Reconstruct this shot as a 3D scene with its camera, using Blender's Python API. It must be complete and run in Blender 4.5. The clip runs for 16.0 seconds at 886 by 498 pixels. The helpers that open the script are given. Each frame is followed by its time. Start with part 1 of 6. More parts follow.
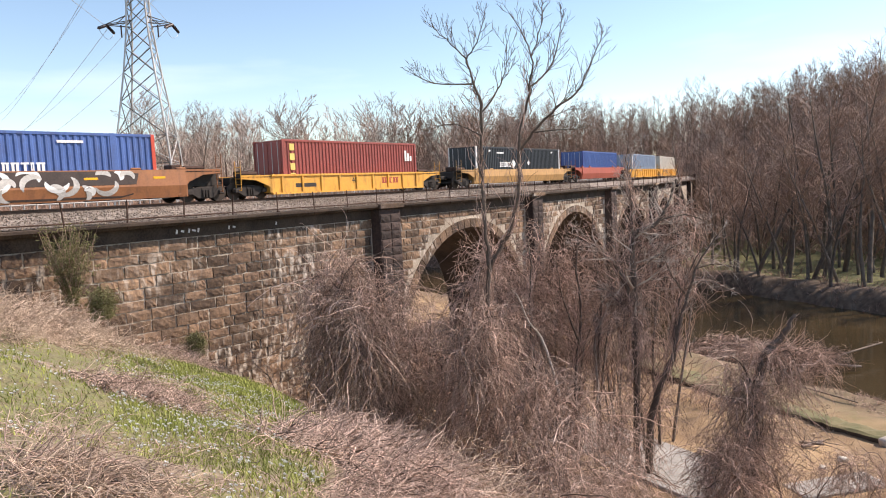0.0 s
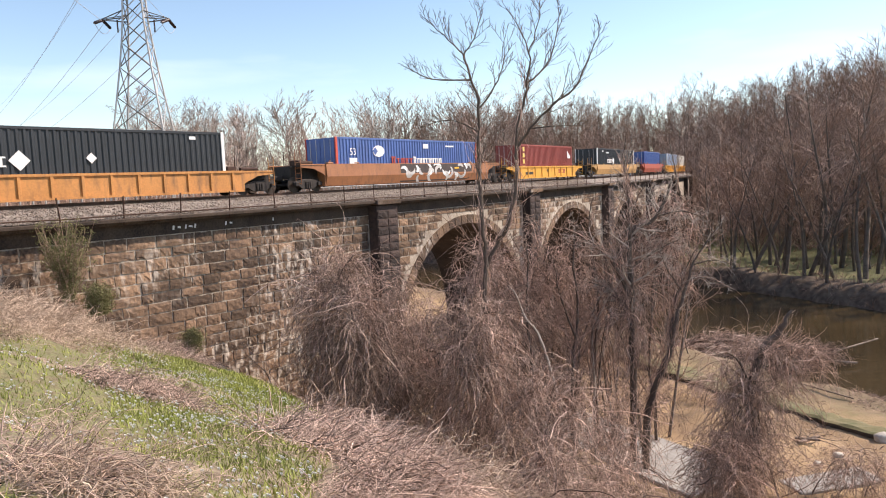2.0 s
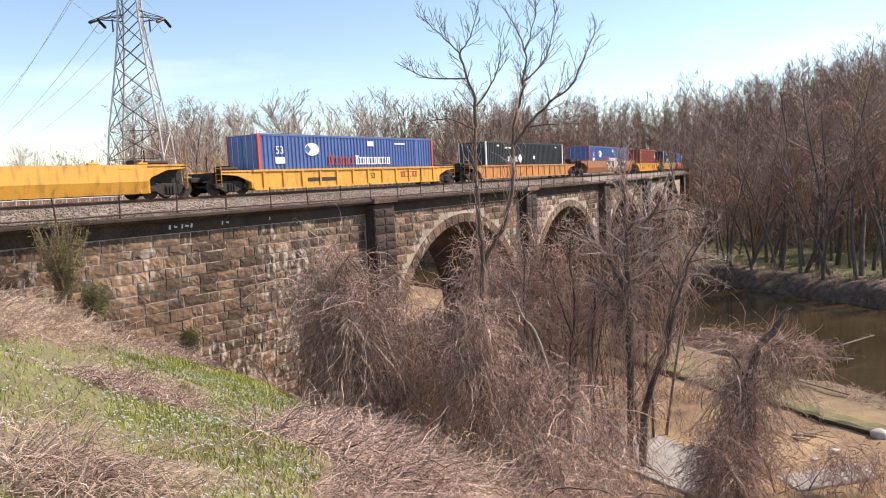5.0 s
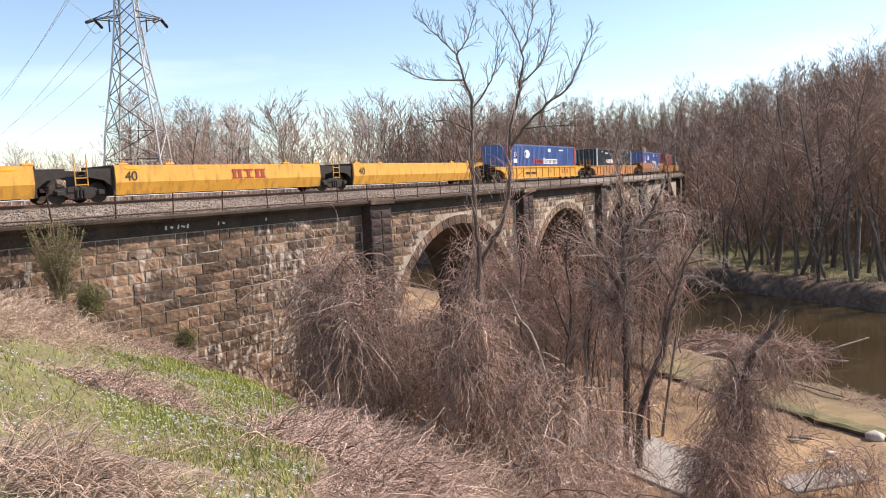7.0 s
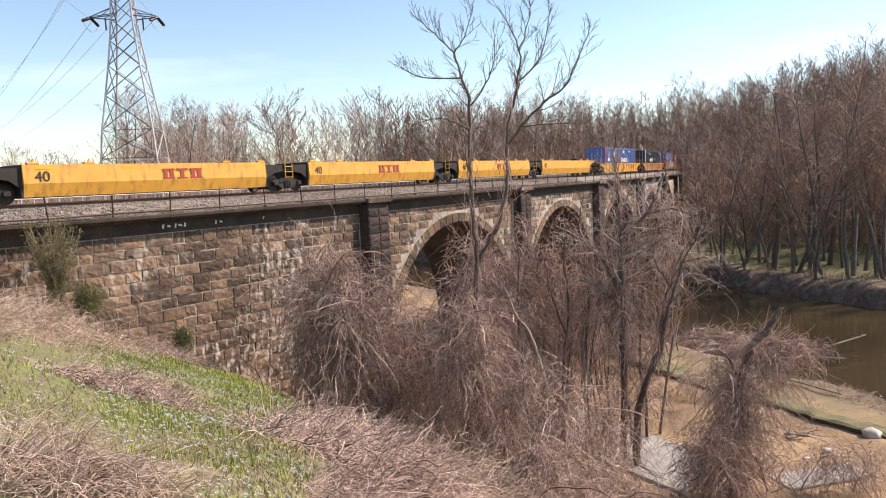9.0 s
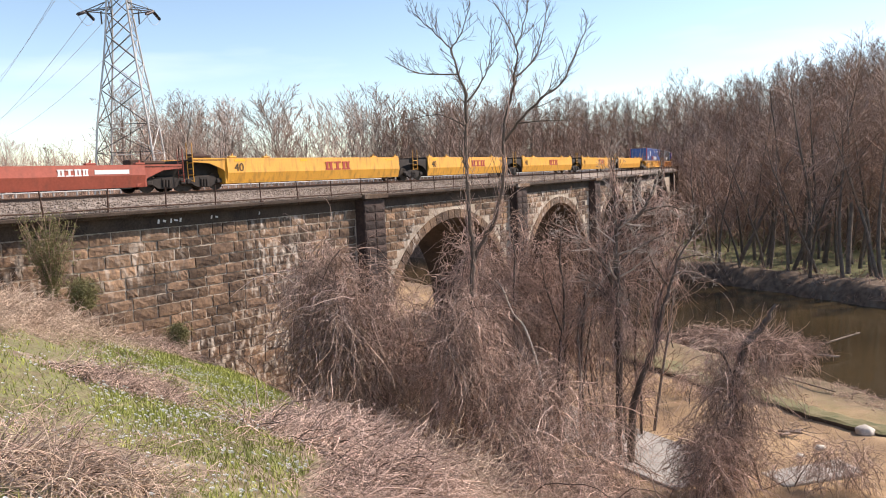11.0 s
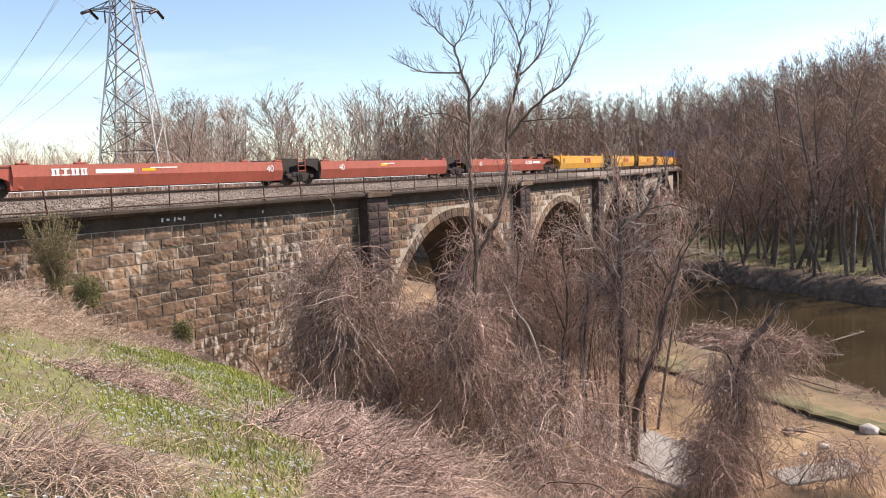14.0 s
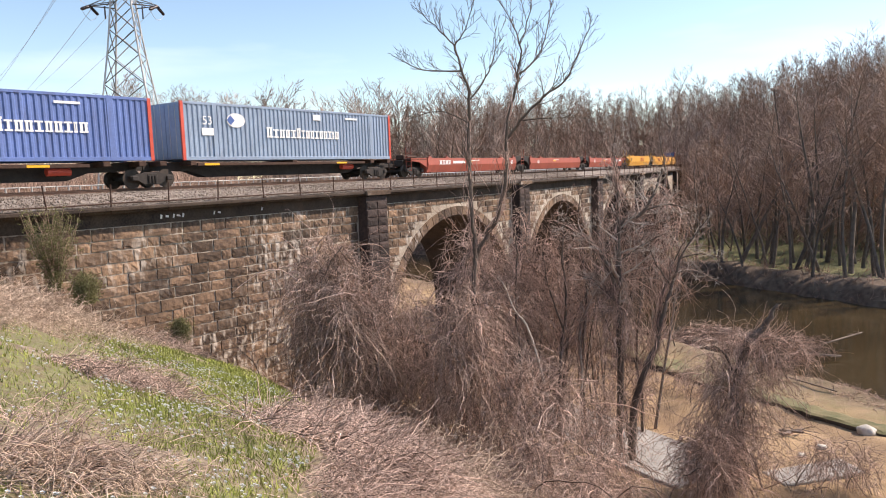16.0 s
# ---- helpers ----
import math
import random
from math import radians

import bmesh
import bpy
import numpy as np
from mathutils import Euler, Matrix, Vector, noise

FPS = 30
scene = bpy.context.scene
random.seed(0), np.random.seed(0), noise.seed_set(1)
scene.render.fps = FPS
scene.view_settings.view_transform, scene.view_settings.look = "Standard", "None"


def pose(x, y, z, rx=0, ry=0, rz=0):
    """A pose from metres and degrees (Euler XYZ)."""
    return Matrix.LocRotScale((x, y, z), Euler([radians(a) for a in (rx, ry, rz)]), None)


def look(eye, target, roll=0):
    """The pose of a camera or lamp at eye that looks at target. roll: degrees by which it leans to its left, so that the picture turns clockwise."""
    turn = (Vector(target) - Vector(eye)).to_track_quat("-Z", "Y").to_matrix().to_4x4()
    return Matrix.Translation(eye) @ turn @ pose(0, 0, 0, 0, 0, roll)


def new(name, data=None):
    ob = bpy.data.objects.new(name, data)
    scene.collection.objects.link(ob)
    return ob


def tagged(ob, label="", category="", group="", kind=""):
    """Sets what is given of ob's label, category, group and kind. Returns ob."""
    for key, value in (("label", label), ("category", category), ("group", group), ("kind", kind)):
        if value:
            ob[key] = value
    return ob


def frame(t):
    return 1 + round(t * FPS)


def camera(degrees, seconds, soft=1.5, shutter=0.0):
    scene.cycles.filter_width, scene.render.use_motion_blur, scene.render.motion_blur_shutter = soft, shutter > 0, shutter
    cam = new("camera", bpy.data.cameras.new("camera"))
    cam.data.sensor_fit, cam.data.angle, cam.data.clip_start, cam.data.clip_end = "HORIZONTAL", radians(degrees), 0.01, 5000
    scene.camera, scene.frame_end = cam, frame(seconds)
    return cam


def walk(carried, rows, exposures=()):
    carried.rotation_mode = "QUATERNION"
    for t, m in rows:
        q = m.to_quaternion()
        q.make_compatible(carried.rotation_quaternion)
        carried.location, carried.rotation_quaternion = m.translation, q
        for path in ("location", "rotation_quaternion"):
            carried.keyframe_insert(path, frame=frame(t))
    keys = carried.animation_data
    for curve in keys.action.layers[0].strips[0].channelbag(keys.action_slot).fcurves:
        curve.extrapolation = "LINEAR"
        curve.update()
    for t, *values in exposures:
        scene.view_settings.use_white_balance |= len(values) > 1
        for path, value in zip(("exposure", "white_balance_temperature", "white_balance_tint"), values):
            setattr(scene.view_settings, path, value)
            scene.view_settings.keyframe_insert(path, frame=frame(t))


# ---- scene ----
# ---------------- camera and its walk ----------------
cam = camera(64.25, 16.0, soft=1.05)
EYE = Vector((0.0, 0.0, 0.29))


def aim(yaw, pitch, roll):
    y, p = radians(yaw), radians(pitch)
    way = Vector((math.sin(y) * math.cos(p), math.cos(y) * math.cos(p), math.sin(p)))
    return look(EYE, EYE + way * 10, -roll)


PATH = [
    (0.0, 0.022, -5.154, 2.561), (0.5, 0.044, -5.247, 2.613), (1.0, 0.054, -5.357, 2.613),
    (1.5, 0.091, -5.427, 2.530), (2.0, 0.240, -5.485, 2.478), (2.5, 0.357, -5.526, 2.506),
    (3.0, 0.376, -5.537, 2.567), (3.5, 0.363, -5.557, 2.612), (4.0, 0.342, -5.599, 2.659),
    (6.5, 0.806, -5.596, 2.623), (7.0, 0.777, -5.501, 2.506), (7.5, 0.795, -5.466, 2.579),
    (8.0, 0.848, -5.502, 2.667), (8.5, 0.906, -5.569, 2.688), (9.0, 0.965, -5.654, 2.583),
    (11.5, 1.295, -6.035, 2.283), (12.0, 1.224, -6.087, 2.228), (12.5, 1.113, -6.115, 2.284),
    (13.0, 1.052, -6.129, 2.375), (13.5, 1.001, -6.116, 2.410), (14.0, 1.010, -6.076, 2.338),
    (14.5, 1.002, -6.056, 2.150), (15.0, 1.034, -6.081, 1.983), (15.5, 1.087, -6.133, 1.936),
    (16.0, 1.085, -6.213, 1.943)]
walk(cam, [(t, aim(a, b, c)) for t, a, b, c in PATH], [(0.0, 0.42, 6900, 17), (16.0, 0.42, 6900, 17)])

# ---------------- sky and sun ----------------
SUN_TO = Vector((0.94, 0.25, 0.88)).normalized()
world = bpy.data.worlds.new("sky")
scene.world = world
world.use_nodes = True
wn = world.node_tree
sky = wn.nodes.new("ShaderNodeTexSky")
sky.sky_type = "NISHITA"
sky.sun_disc = False
sky.sun_elevation = math.asin(SUN_TO.z)
sky.sun_rotation = math.atan2(SUN_TO.x, SUN_TO.y)
sky.air_density, sky.dust_density, sky.ozone_density = 1.0, 0.10, 0.5
# thin streaks of high cloud, and the cool cast of the clear air
wtc, wmap, wno, wmr = (wn.nodes.new("ShaderNode" + k) for k in ("TexCoord", "Mapping", "TexNoise", "MapRange"))
wmap.inputs["Scale"].default_value = (1.6, 1.6, 9.0)
wmap.inputs["Rotation"].default_value = (radians(6), radians(-8), 0)
wn.links.new(wtc.outputs["Generated"], wmap.inputs[0])
wn.links.new(wmap.outputs[0], wno.inputs["Vector"])
wno.inputs["Scale"].default_value, wno.inputs["Detail"].default_value = 1.7, 7
wmr.inputs[1].default_value, wmr.inputs[2].default_value, wmr.inputs[4].default_value = 0.54, 0.78, 0.22
wn.links.new(wno.outputs[0], wmr.inputs[0])
cast, cirrus = wn.nodes.new("ShaderNodeMixRGB"), wn.nodes.new("ShaderNodeMixRGB")
cast.blend_type = "MULTIPLY"
cast.inputs[0].default_value, cast.inputs[2].default_value = 1.0, (0.93, 1.0, 1.02, 1)
cirrus.inputs[2].default_value = (8.0, 8.6, 9.0, 1)
wn.links.new(sky.outputs[0], cast.inputs[1])
wn.links.new(wmr.outputs[0], cirrus.inputs[0])
wn.links.new(cast.outputs[0], cirrus.inputs[1])
wn.links.new(cirrus.outputs[0], wn.nodes["Background"].inputs[0])
wn.nodes["Background"].inputs[1].default_value = 0.15
sun = new("sun", bpy.data.lights.new("sun", "SUN"))
sun.data.energy, sun.data.angle, sun.data.color = 5.2, radians(0.6), (1.0, 0.90, 0.79)
sun.matrix_world = look(SUN_TO * 200, (0, 0, 0))


# ---------------- materials ----------------
def mat(name, base, rough=0.8, metal=0.0, spread=0.25, scale=3.0, fine=30.0, bump=0.3, rnd=0.0, other=None, grime=0.0, space="Object", island=0.0, lime=0.0, wash=None):
    """A surface with variation at two scales, bump, and optional second colour and per-piece change."""
    m = bpy.data.materials.new(name)
    m.use_nodes = True
    n, l = m.node_tree.nodes, m.node_tree.links
    b = n["Principled BSDF"]
    b.inputs["Roughness"].default_value, b.inputs["Metallic"].default_value = rough, metal
    tc = n.new("ShaderNodeTexCoord")
    src = tc.outputs["Object"]
    if space == "World":
        src = n.new("ShaderNodeNewGeometry").outputs["Position"]
    big, small = n.new("ShaderNodeTexNoise"), n.new("ShaderNodeTexNoise")
    for t, s in ((big, scale), (small, fine)):
        t.inputs["Scale"].default_value, t.inputs["Detail"].default_value = s, 5
        l.new(src, t.inputs["Vector"])
    ramp = n.new("ShaderNodeValToRGB")
    c = Vector(base[:3])
    o = Vector(other) if other else c * (1 + spread)
    ramp.color_ramp.elements[0].position, ramp.color_ramp.elements[1].position = 0.35, 0.68
    ramp.color_ramp.elements[0].color = (*(c * (1 - spread * (0.3 if other else 1))), 1)
    ramp.color_ramp.elements[1].color = (*o, 1)
    mixf = n.new("ShaderNodeMath")
    mixf.operation = "MULTIPLY_ADD"
    l.new(small.outputs[0], mixf.inputs[0])
    mixf.inputs[1].default_value = 0.45
    half = n.new("ShaderNodeMath")
    half.operation = "MULTIPLY"
    half.inputs[1].default_value = 0.55
    l.new(big.outputs[0], half.inputs[0])
    l.new(half.outputs[0], mixf.inputs[2])
    l.new(mixf.outputs[0], ramp.inputs[0])
    out = ramp.outputs[0]
    if rnd:
        hsv = n.new("ShaderNodeHueSaturation")
        info = n.new("ShaderNodeObjectInfo")
        rr = n.new("ShaderNodeMapRange")
        rr.inputs[3].default_value, rr.inputs[4].default_value = 1 - rnd, 1 + rnd
        l.new(info.outputs["Random"], rr.inputs[0])
        l.new(rr.outputs[0], hsv.inputs["Value"])
        l.new(out, hsv.inputs["Color"])
        out = hsv.outputs[0]
    if island:
        hs2 = n.new("ShaderNodeHueSaturation")
        r2 = n.new("ShaderNodeMapRange")
        r2.inputs[3].default_value, r2.inputs[4].default_value = 1 - island, 1 + island
        l.new(n.new("ShaderNodeNewGeometry").outputs["Random Per Island"], r2.inputs[0])
        l.new(r2.outputs[0], hs2.inputs["Value"])
        l.new(out, hs2.inputs["Color"])
        out = hs2.outputs[0]
    if grime:
        gt = n.new("ShaderNodeTexNoise")
        gm = n.new("ShaderNodeMapping")
        gm.inputs["Scale"].default_value = (1.6, 1.6, 0.35)
        l.new(src, gm.inputs[0])
        l.new(gm.outputs[0], gt.inputs["Vector"])
        gt.inputs["Scale"].default_value, gt.inputs["Detail"].default_value = 2.2, 8
        gr = n.new("ShaderNodeMapRange")
        gr.inputs[1].default_value, gr.inputs[2].default_value, gr.inputs[4].default_value = 0.5, 0.75, grime
        l.new(gt.outputs[0], gr.inputs[0])
        mx = n.new("ShaderNodeMixRGB")
        mx.inputs[2].default_value = (0.07, 0.05, 0.04, 1)
        l.new(gr.outputs[0], mx.inputs[0])
        l.new(out, mx.inputs[1])
        out = mx.outputs[0]
    if lime:
        # pale lime washed out of the joints in patches and runs
        lp, lr = n.new("ShaderNodeTexNoise"), n.new("ShaderNodeTexNoise")
        lm = n.new("ShaderNodeMapping")
        lm.inputs["Scale"].default_value = (3.2, 3.2, 1.1)
        l.new(src, lm.inputs[0])
        l.new(lm.outputs[0], lr.inputs["Vector"])
        l.new(src, lp.inputs["Vector"])
        lp.inputs["Scale"].default_value, lp.inputs["Detail"].default_value = 0.22, 2
        lr.inputs["Scale"].default_value, lr.inputs["Detail"].default_value = 1.3, 6
        m1, m2, mu = n.new("ShaderNodeMapRange"), n.new("ShaderNodeMapRange"), n.new("ShaderNodeMath")
        m1.inputs[1].default_value, m1.inputs[2].default_value = 0.50, 0.60
        m2.inputs[1].default_value, m2.inputs[2].default_value, m2.inputs[4].default_value = 0.50, 0.64, lime
        l.new(lp.outputs[0], m1.inputs[0])
        patch_out = m1.outputs[0]
        if wash:
            # one broad wash of lime where water seeps through the wall
            ds, wr, ad = n.new("ShaderNodeVectorMath"), n.new("ShaderNodeMapRange"), n.new("ShaderNodeMath")
            ds.operation, ad.operation = "DISTANCE", "MAXIMUM"
            ds.inputs[1].default_value = wash[:3]
            l.new(src, ds.inputs[0])
            wr.inputs[1].default_value, wr.inputs[2].default_value = wash[3], wash[3] * 0.35
            l.new(ds.outputs["Value"], wr.inputs[0])
            l.new(m1.outputs[0], ad.inputs[0])
            l.new(wr.outputs[0], ad.inputs[1])
            patch_out = ad.outputs[0]
        l.new(lr.outputs[0], m2.inputs[0])
        mu.operation = "MULTIPLY"
        l.new(patch_out, mu.inputs[0])
        l.new(m2.outputs[0], mu.inputs[1])
        mx2 = n.new("ShaderNodeMixRGB")
        mx2.inputs[2].default_value = (0.60, 0.53, 0.45, 1)
        l.new(mu.outputs[0], mx2.inputs[0])
        l.new(out, mx2.inputs[1])
        out = mx2.outputs[0]
    l.new(out, b.inputs["Base Color"])
    if bump:
        bp = n.new("ShaderNodeBump")
        bp.inputs["Strength"].default_value, bp.inputs["Distance"].default_value = bump, 0.05
        l.new(mixf.outputs[0], bp.inputs["Height"])
        l.new(bp.outputs[0], b.inputs["Normal"])
    return m


M_YELLOW = mat("yellow_car_paint", (0.72, 0.36, 0.055), 0.5, 0, 0.12, 0.8, 12, 0.05, grime=0.55)
M_ORANGE = mat("faded_orange_paint", (0.52, 0.23, 0.065), 0.6, 0, 0.2, 0.8, 12, 0.05, grime=0.6)
M_BROWN = mat("brown_car_paint", (0.33, 0.135, 0.055), 0.6, 0, 0.2, 0.8, 12, 0.05, grime=0.5)
M_TAN = mat("tan_car_paint", (0.47, 0.27, 0.10), 0.6, 0, 0.2, 0.8, 12, 0.05, grime=0.5)
M_REDCAR = mat("faded_red_car_paint", (0.36, 0.085, 0.052), 0.6, 0, 0.2, 0.6, 10, 0.05, grime=0.35)
M_BLUE = mat("blue_container_paint", (0.068, 0.135, 0.36), 0.5, 0, 0.15, 0.7, 9, 0.04, grime=0.3)
M_BLUE2 = mat("deep_blue_container_paint", (0.03, 0.06, 0.25), 0.5, 0, 0.15, 0.7, 9, 0.04, grime=0.25)
M_PALE = mat("faded_pale_blue_paint", (0.25, 0.325, 0.43), 0.6, 0, 0.12, 0.7, 9, 0.04, grime=0.25)
M_FADED = mat("faded_blue_container_paint", (0.115, 0.18, 0.41), 0.55, 0, 0.15, 0.7, 9, 0.04, grime=0.25)
M_BLACK = mat("charcoal_container_paint", (0.022, 0.027, 0.032), 0.5, 0, 0.2, 0.7, 9, 0.04)
M_MAROON = mat("dull_red_container_paint", (0.30, 0.062, 0.048), 0.55, 0, 0.18, 0.7, 9, 0.04, grime=0.3)
M_ORED = mat("red_orange_post_paint", (0.6, 0.08, 0.045), 0.5, 0, 0.15, 1, 12, 0.03)
M_WHITE = mat("white_paint", (0.78, 0.78, 0.76), 0.6, 0, 0.1, 1.5, 20, 0.03)
M_CREAM = mat("cream_container_paint", (0.60, 0.56, 0.48), 0.6, 0, 0.12, 1, 12, 0.04)
M_LETTER_RED = mat("red_lettering_paint", (0.36, 0.055, 0.035), 0.6, 0, 0.2, 2, 20, 0)
M_LETTER_DK = mat("dark_lettering_paint", (0.03, 0.025, 0.02), 0.6, 0, 0.2, 2, 20, 0)
M_LETTER_YEL = mat("yellow_lettering_paint", (0.75, 0.55, 0.15), 0.6, 0, 0.2, 2, 20, 0)
M_REFLECT = mat("yellow_reflector", (0.85, 0.45, 0.02), 0.4, 0, 0.1, 2, 20, 0)
M_UNDER = mat("dark_running_gear_steel", (0.035, 0.028, 0.024), 0.75, 0.2, 0.4, 4, 40, 0.2)
M_WHEEL = mat("worn_wheel_steel", (0.06, 0.045, 0.035), 0.6, 0.5, 0.4, 4, 40, 0.1)
M_RUST = mat("rusty_steel", (0.075, 0.04, 0.027), 0.85, 0.2, 0.45, 3, 40, 0.3)
M_RAIL = mat("rail_steel", (0.15, 0.09, 0.065), 0.55, 0.5, 0.3, 3, 40, 0.1)
M_GALV = mat("weathered_galvanised_steel", (0.52, 0.51, 0.49), 0.6, 0.2, 0.2, 2, 30, 0.1)
M_DARKSTEEL = mat("dark_mast_steel", (0.13, 0.12, 0.11), 0.7, 0.3, 0.3, 2, 30, 0.1)
M_GLASSY = mat("brown_insulator_porcelain", (0.05, 0.03, 0.025), 0.3, 0, 0.2, 4, 30, 0)
M_CABLE = mat("aluminium_cable", (0.42, 0.45, 0.50), 0.5, 0.2, 0.1, 4, 30, 0)
M_BALLAST = mat("grey_ballast_stone", (0.12, 0.095, 0.08), 0.95, 0, 0.5, 5, 22, 1.0, other=(0.38, 0.33, 0.28), space="World")
M_MORTAR = mat("old_lime_mortar", (0.30, 0.24, 0.18), 0.95, 0, 0.35, 0.35, 10, 0.5, other=(0.62, 0.54, 0.44), grime=0.5, space="World", lime=0.9, wash=(-8.69, 37.98, -8.75, 4.2))
M_STONE = mat("weathered_brown_granite", (0.058, 0.037, 0.028), 0.92, 0, 0.4, 0.42, 7, 1.0, rnd=0.55, other=(0.29, 0.185, 0.112), grime=0.6, space="World", lime=0.75, wash=(-8.69, 37.98, -8.75, 4.2))
# A much darker tone of the granite, kept for the pilasters.
M_DARKSTONE = mat("near_black_granite", (0.02, 0.015, 0.014), 0.9, 0, 0.4, 0.5, 7, 0.9, rnd=0.5, other=(0.085, 0.055, 0.045), grime=0.5, space="World")
M_CONCRETE = mat("pale_old_concrete", (0.36, 0.34, 0.31), 0.9, 0, 0.25, 0.8, 14, 0.4, grime=0.4, space="World")
# Grimy coping stone, dark enough to paint the coping's shade on the band.
M_CAP = mat("dirty_stone_and_shade", (0.03, 0.021, 0.016), 0.92, 0, 0.4, 0.9, 12, 0.8, other=(0.11, 0.078, 0.056), grime=0.6, space="World")

# ---------------- the curved line of the track ----------------
TX, TY, TH, TK = -3.482, 49.063, 0.95513, 0.0020966
TR = 1 / TK
TCX, TCY = TX - math.sin(TH) * TR, TY + math.cos(TH) * TR
SPEED = 14.083


def on_track(s, out=0.0, z=0.0):
    """The place s metres along the track, out metres towards the viewer's side."""
    a = TH + TK * s
    return Vector((TCX + math.sin(a) * (TR + out), TCY - math.cos(a) * (TR + out), z))


def heading(s):
    return math.degrees(TH + TK * s)


# ---------------- mesh helpers ----------------
def mesh_of(name, bm, material):
    me = bpy.data.meshes.new(name)
    bm.to_mesh(me)
    bm.free()
    for m in (material if isinstance(material, (list, tuple)) else [material]):
        me.materials.append(m)
    return me


def part(name, bm, material, parent, label="", smooth=False):
    me = mesh_of(name, bm, material)
    if smooth:
        me.shade_smooth()
    ob = new(name, me)
    ob.parent = parent
    return tagged(ob, label)


def thing(name, label, category, group="", kind="", m=None):
    ob = tagged(new(name), label, category, group, kind)
    if m is not None:
        ob.matrix_world = m
    return ob


def box(bm, x0, x1, y0, y1, z0, z1, bevel=0.0, m=None, mi=0):
    r = bmesh.ops.create_cube(bm, size=1.0)
    vs = r["verts"]
    for v in vs:
        v.co = Vector((x0 + (v.co.x + 0.5) * (x1 - x0), y0 + (v.co.y + 0.5) * (y1 - y0), z0 + (v.co.z + 0.5) * (z1 - z0)))
        if m is not None:
            v.co = m @ v.co
    fs = {f for v in vs for f in v.link_faces}
    for f in fs:
        f.material_index = mi
    if bevel:
        bmesh.ops.bevel(bm, geom=list({e for v in vs for e in v.link_edges}), offset=bevel, segments=1, affect="EDGES")
    return bm


def rod(bm, a, b, r0, r1=None, sides=6):
    a, b = Vector(a), Vector(b)
    d = b - a
    q = d.to_track_quat("Z", "Y").to_matrix().to_4x4()
    bmesh.ops.create_cone(bm, cap_ends=True, segments=sides, radius1=r0, radius2=r0 if r1 is None else r1, depth=d.length,
                          matrix=Matrix.Translation((a + b) / 2) @ q)
    return bm


def prism(bm, outline, y0, y1):
    """Extrude an outline of (x, z) from y0 to y1."""
    a = [bm.verts.new((x, y0, z)) for x, z in outline]
    b = [bm.verts.new((x, y1, z)) for x, z in outline]
    bm.faces.new(a)
    bm.faces.new(b[::-1])
    n = len(a)
    for i in range(n):
        bm.faces.new((a[(i + 1) % n], a[i], b[i], b[(i + 1) % n]))
    return bm


def strip_mesh(name, sections, material, closed=False):
    """Loft a list of equal-length sections into a mesh."""
    n = len(sections[0])
    vs = [p for sec in sections for p in sec]
    fs = []
    for i in range(len(sections) - 1):
        for j in range(n if closed else n - 1):
            k = (j + 1) % n
            fs.append((i * n + j, i * n + k, (i + 1) * n + k, (i + 1) * n + j))
    me = bpy.data.meshes.new(name)
    me.from_pydata([tuple(v) for v in vs], [], fs)
    me.materials.append(material)
    return me


def tubes(name, segs, material, sides=4):
    """Many tapered tubes as one mesh. segs: rows of x0 y0 z0 x1 y1 z1 r0 r1."""
    a = np.asarray(segs, float).reshape(-1, 8)
    p, q, r0, r1 = a[:, 0:3], a[:, 3:6], a[:, 6], a[:, 7]
    d = q - p
    d /= np.maximum(np.linalg.norm(d, axis=1, keepdims=True), 1e-9)
    n = len(a)
    # a segment that starts where the last one ended shares its ring
    chain = np.zeros(n, bool)
    chain[1:] = np.all(np.abs(p[1:] - q[:-1]) < 1e-6, axis=1)
    nxt = np.zeros(n, bool)
    nxt[:-1] = chain[1:]
    dm = d.copy()
    dm[:-1][nxt[:-1]] += d[1:][nxt[:-1]]
    dm /= np.maximum(np.linalg.norm(dm, axis=1, keepdims=True), 1e-9)
    ref = np.array([[0.31, 0.52, 0.79]])
    rings = []
    for ax, c, r in ((d, p, r0), (dm, q, r1)):
        u = np.cross(ax, ref)
        u /= np.maximum(np.linalg.norm(u, axis=1, keepdims=True), 1e-9)
        w = np.cross(ax, u)
        t = np.arange(sides) * 2 * math.pi / sides
        rings.append(c[:, None] + r[:, None, None] * (np.cos(t)[None, :, None] * u[:, None] + np.sin(t)[None, :, None] * w[:, None]))
    first = np.where(~chain)[0]
    n_first = len(first)
    co = np.concatenate([rings[0][first].reshape(-1, 3), rings[1].reshape(-1, 3)])
    end_id = n_first + np.arange(n)
    start_id = np.empty(n, int)
    start_id[first] = np.arange(n_first)
    start_id[chain] = end_id[np.where(chain)[0] - 1]
    k = np.arange(sides if sides > 2 else 1)
    k2 = (k + 1) % sides
    sa, ea = start_id[:, None] * sides, end_id[:, None] * sides
    idx = np.stack([sa + k, sa + k2, ea + k2, ea + k], -1).reshape(-1)
    me = bpy.data.meshes.new(name)
    me.vertices.add(len(co))
    me.vertices.foreach_set("co", co.reshape(-1))
    me.loops.add(len(idx))
    me.loops.foreach_set("vertex_index", idx.astype(np.int32))
    me.polygons.add(len(idx) // 4)
    me.polygons.foreach_set("loop_start", np.arange(0, len(idx), 4, dtype=np.int32))
    me.update(calc_edges=True)
    me.shade_smooth()
    me.materials.append(material)
    return me


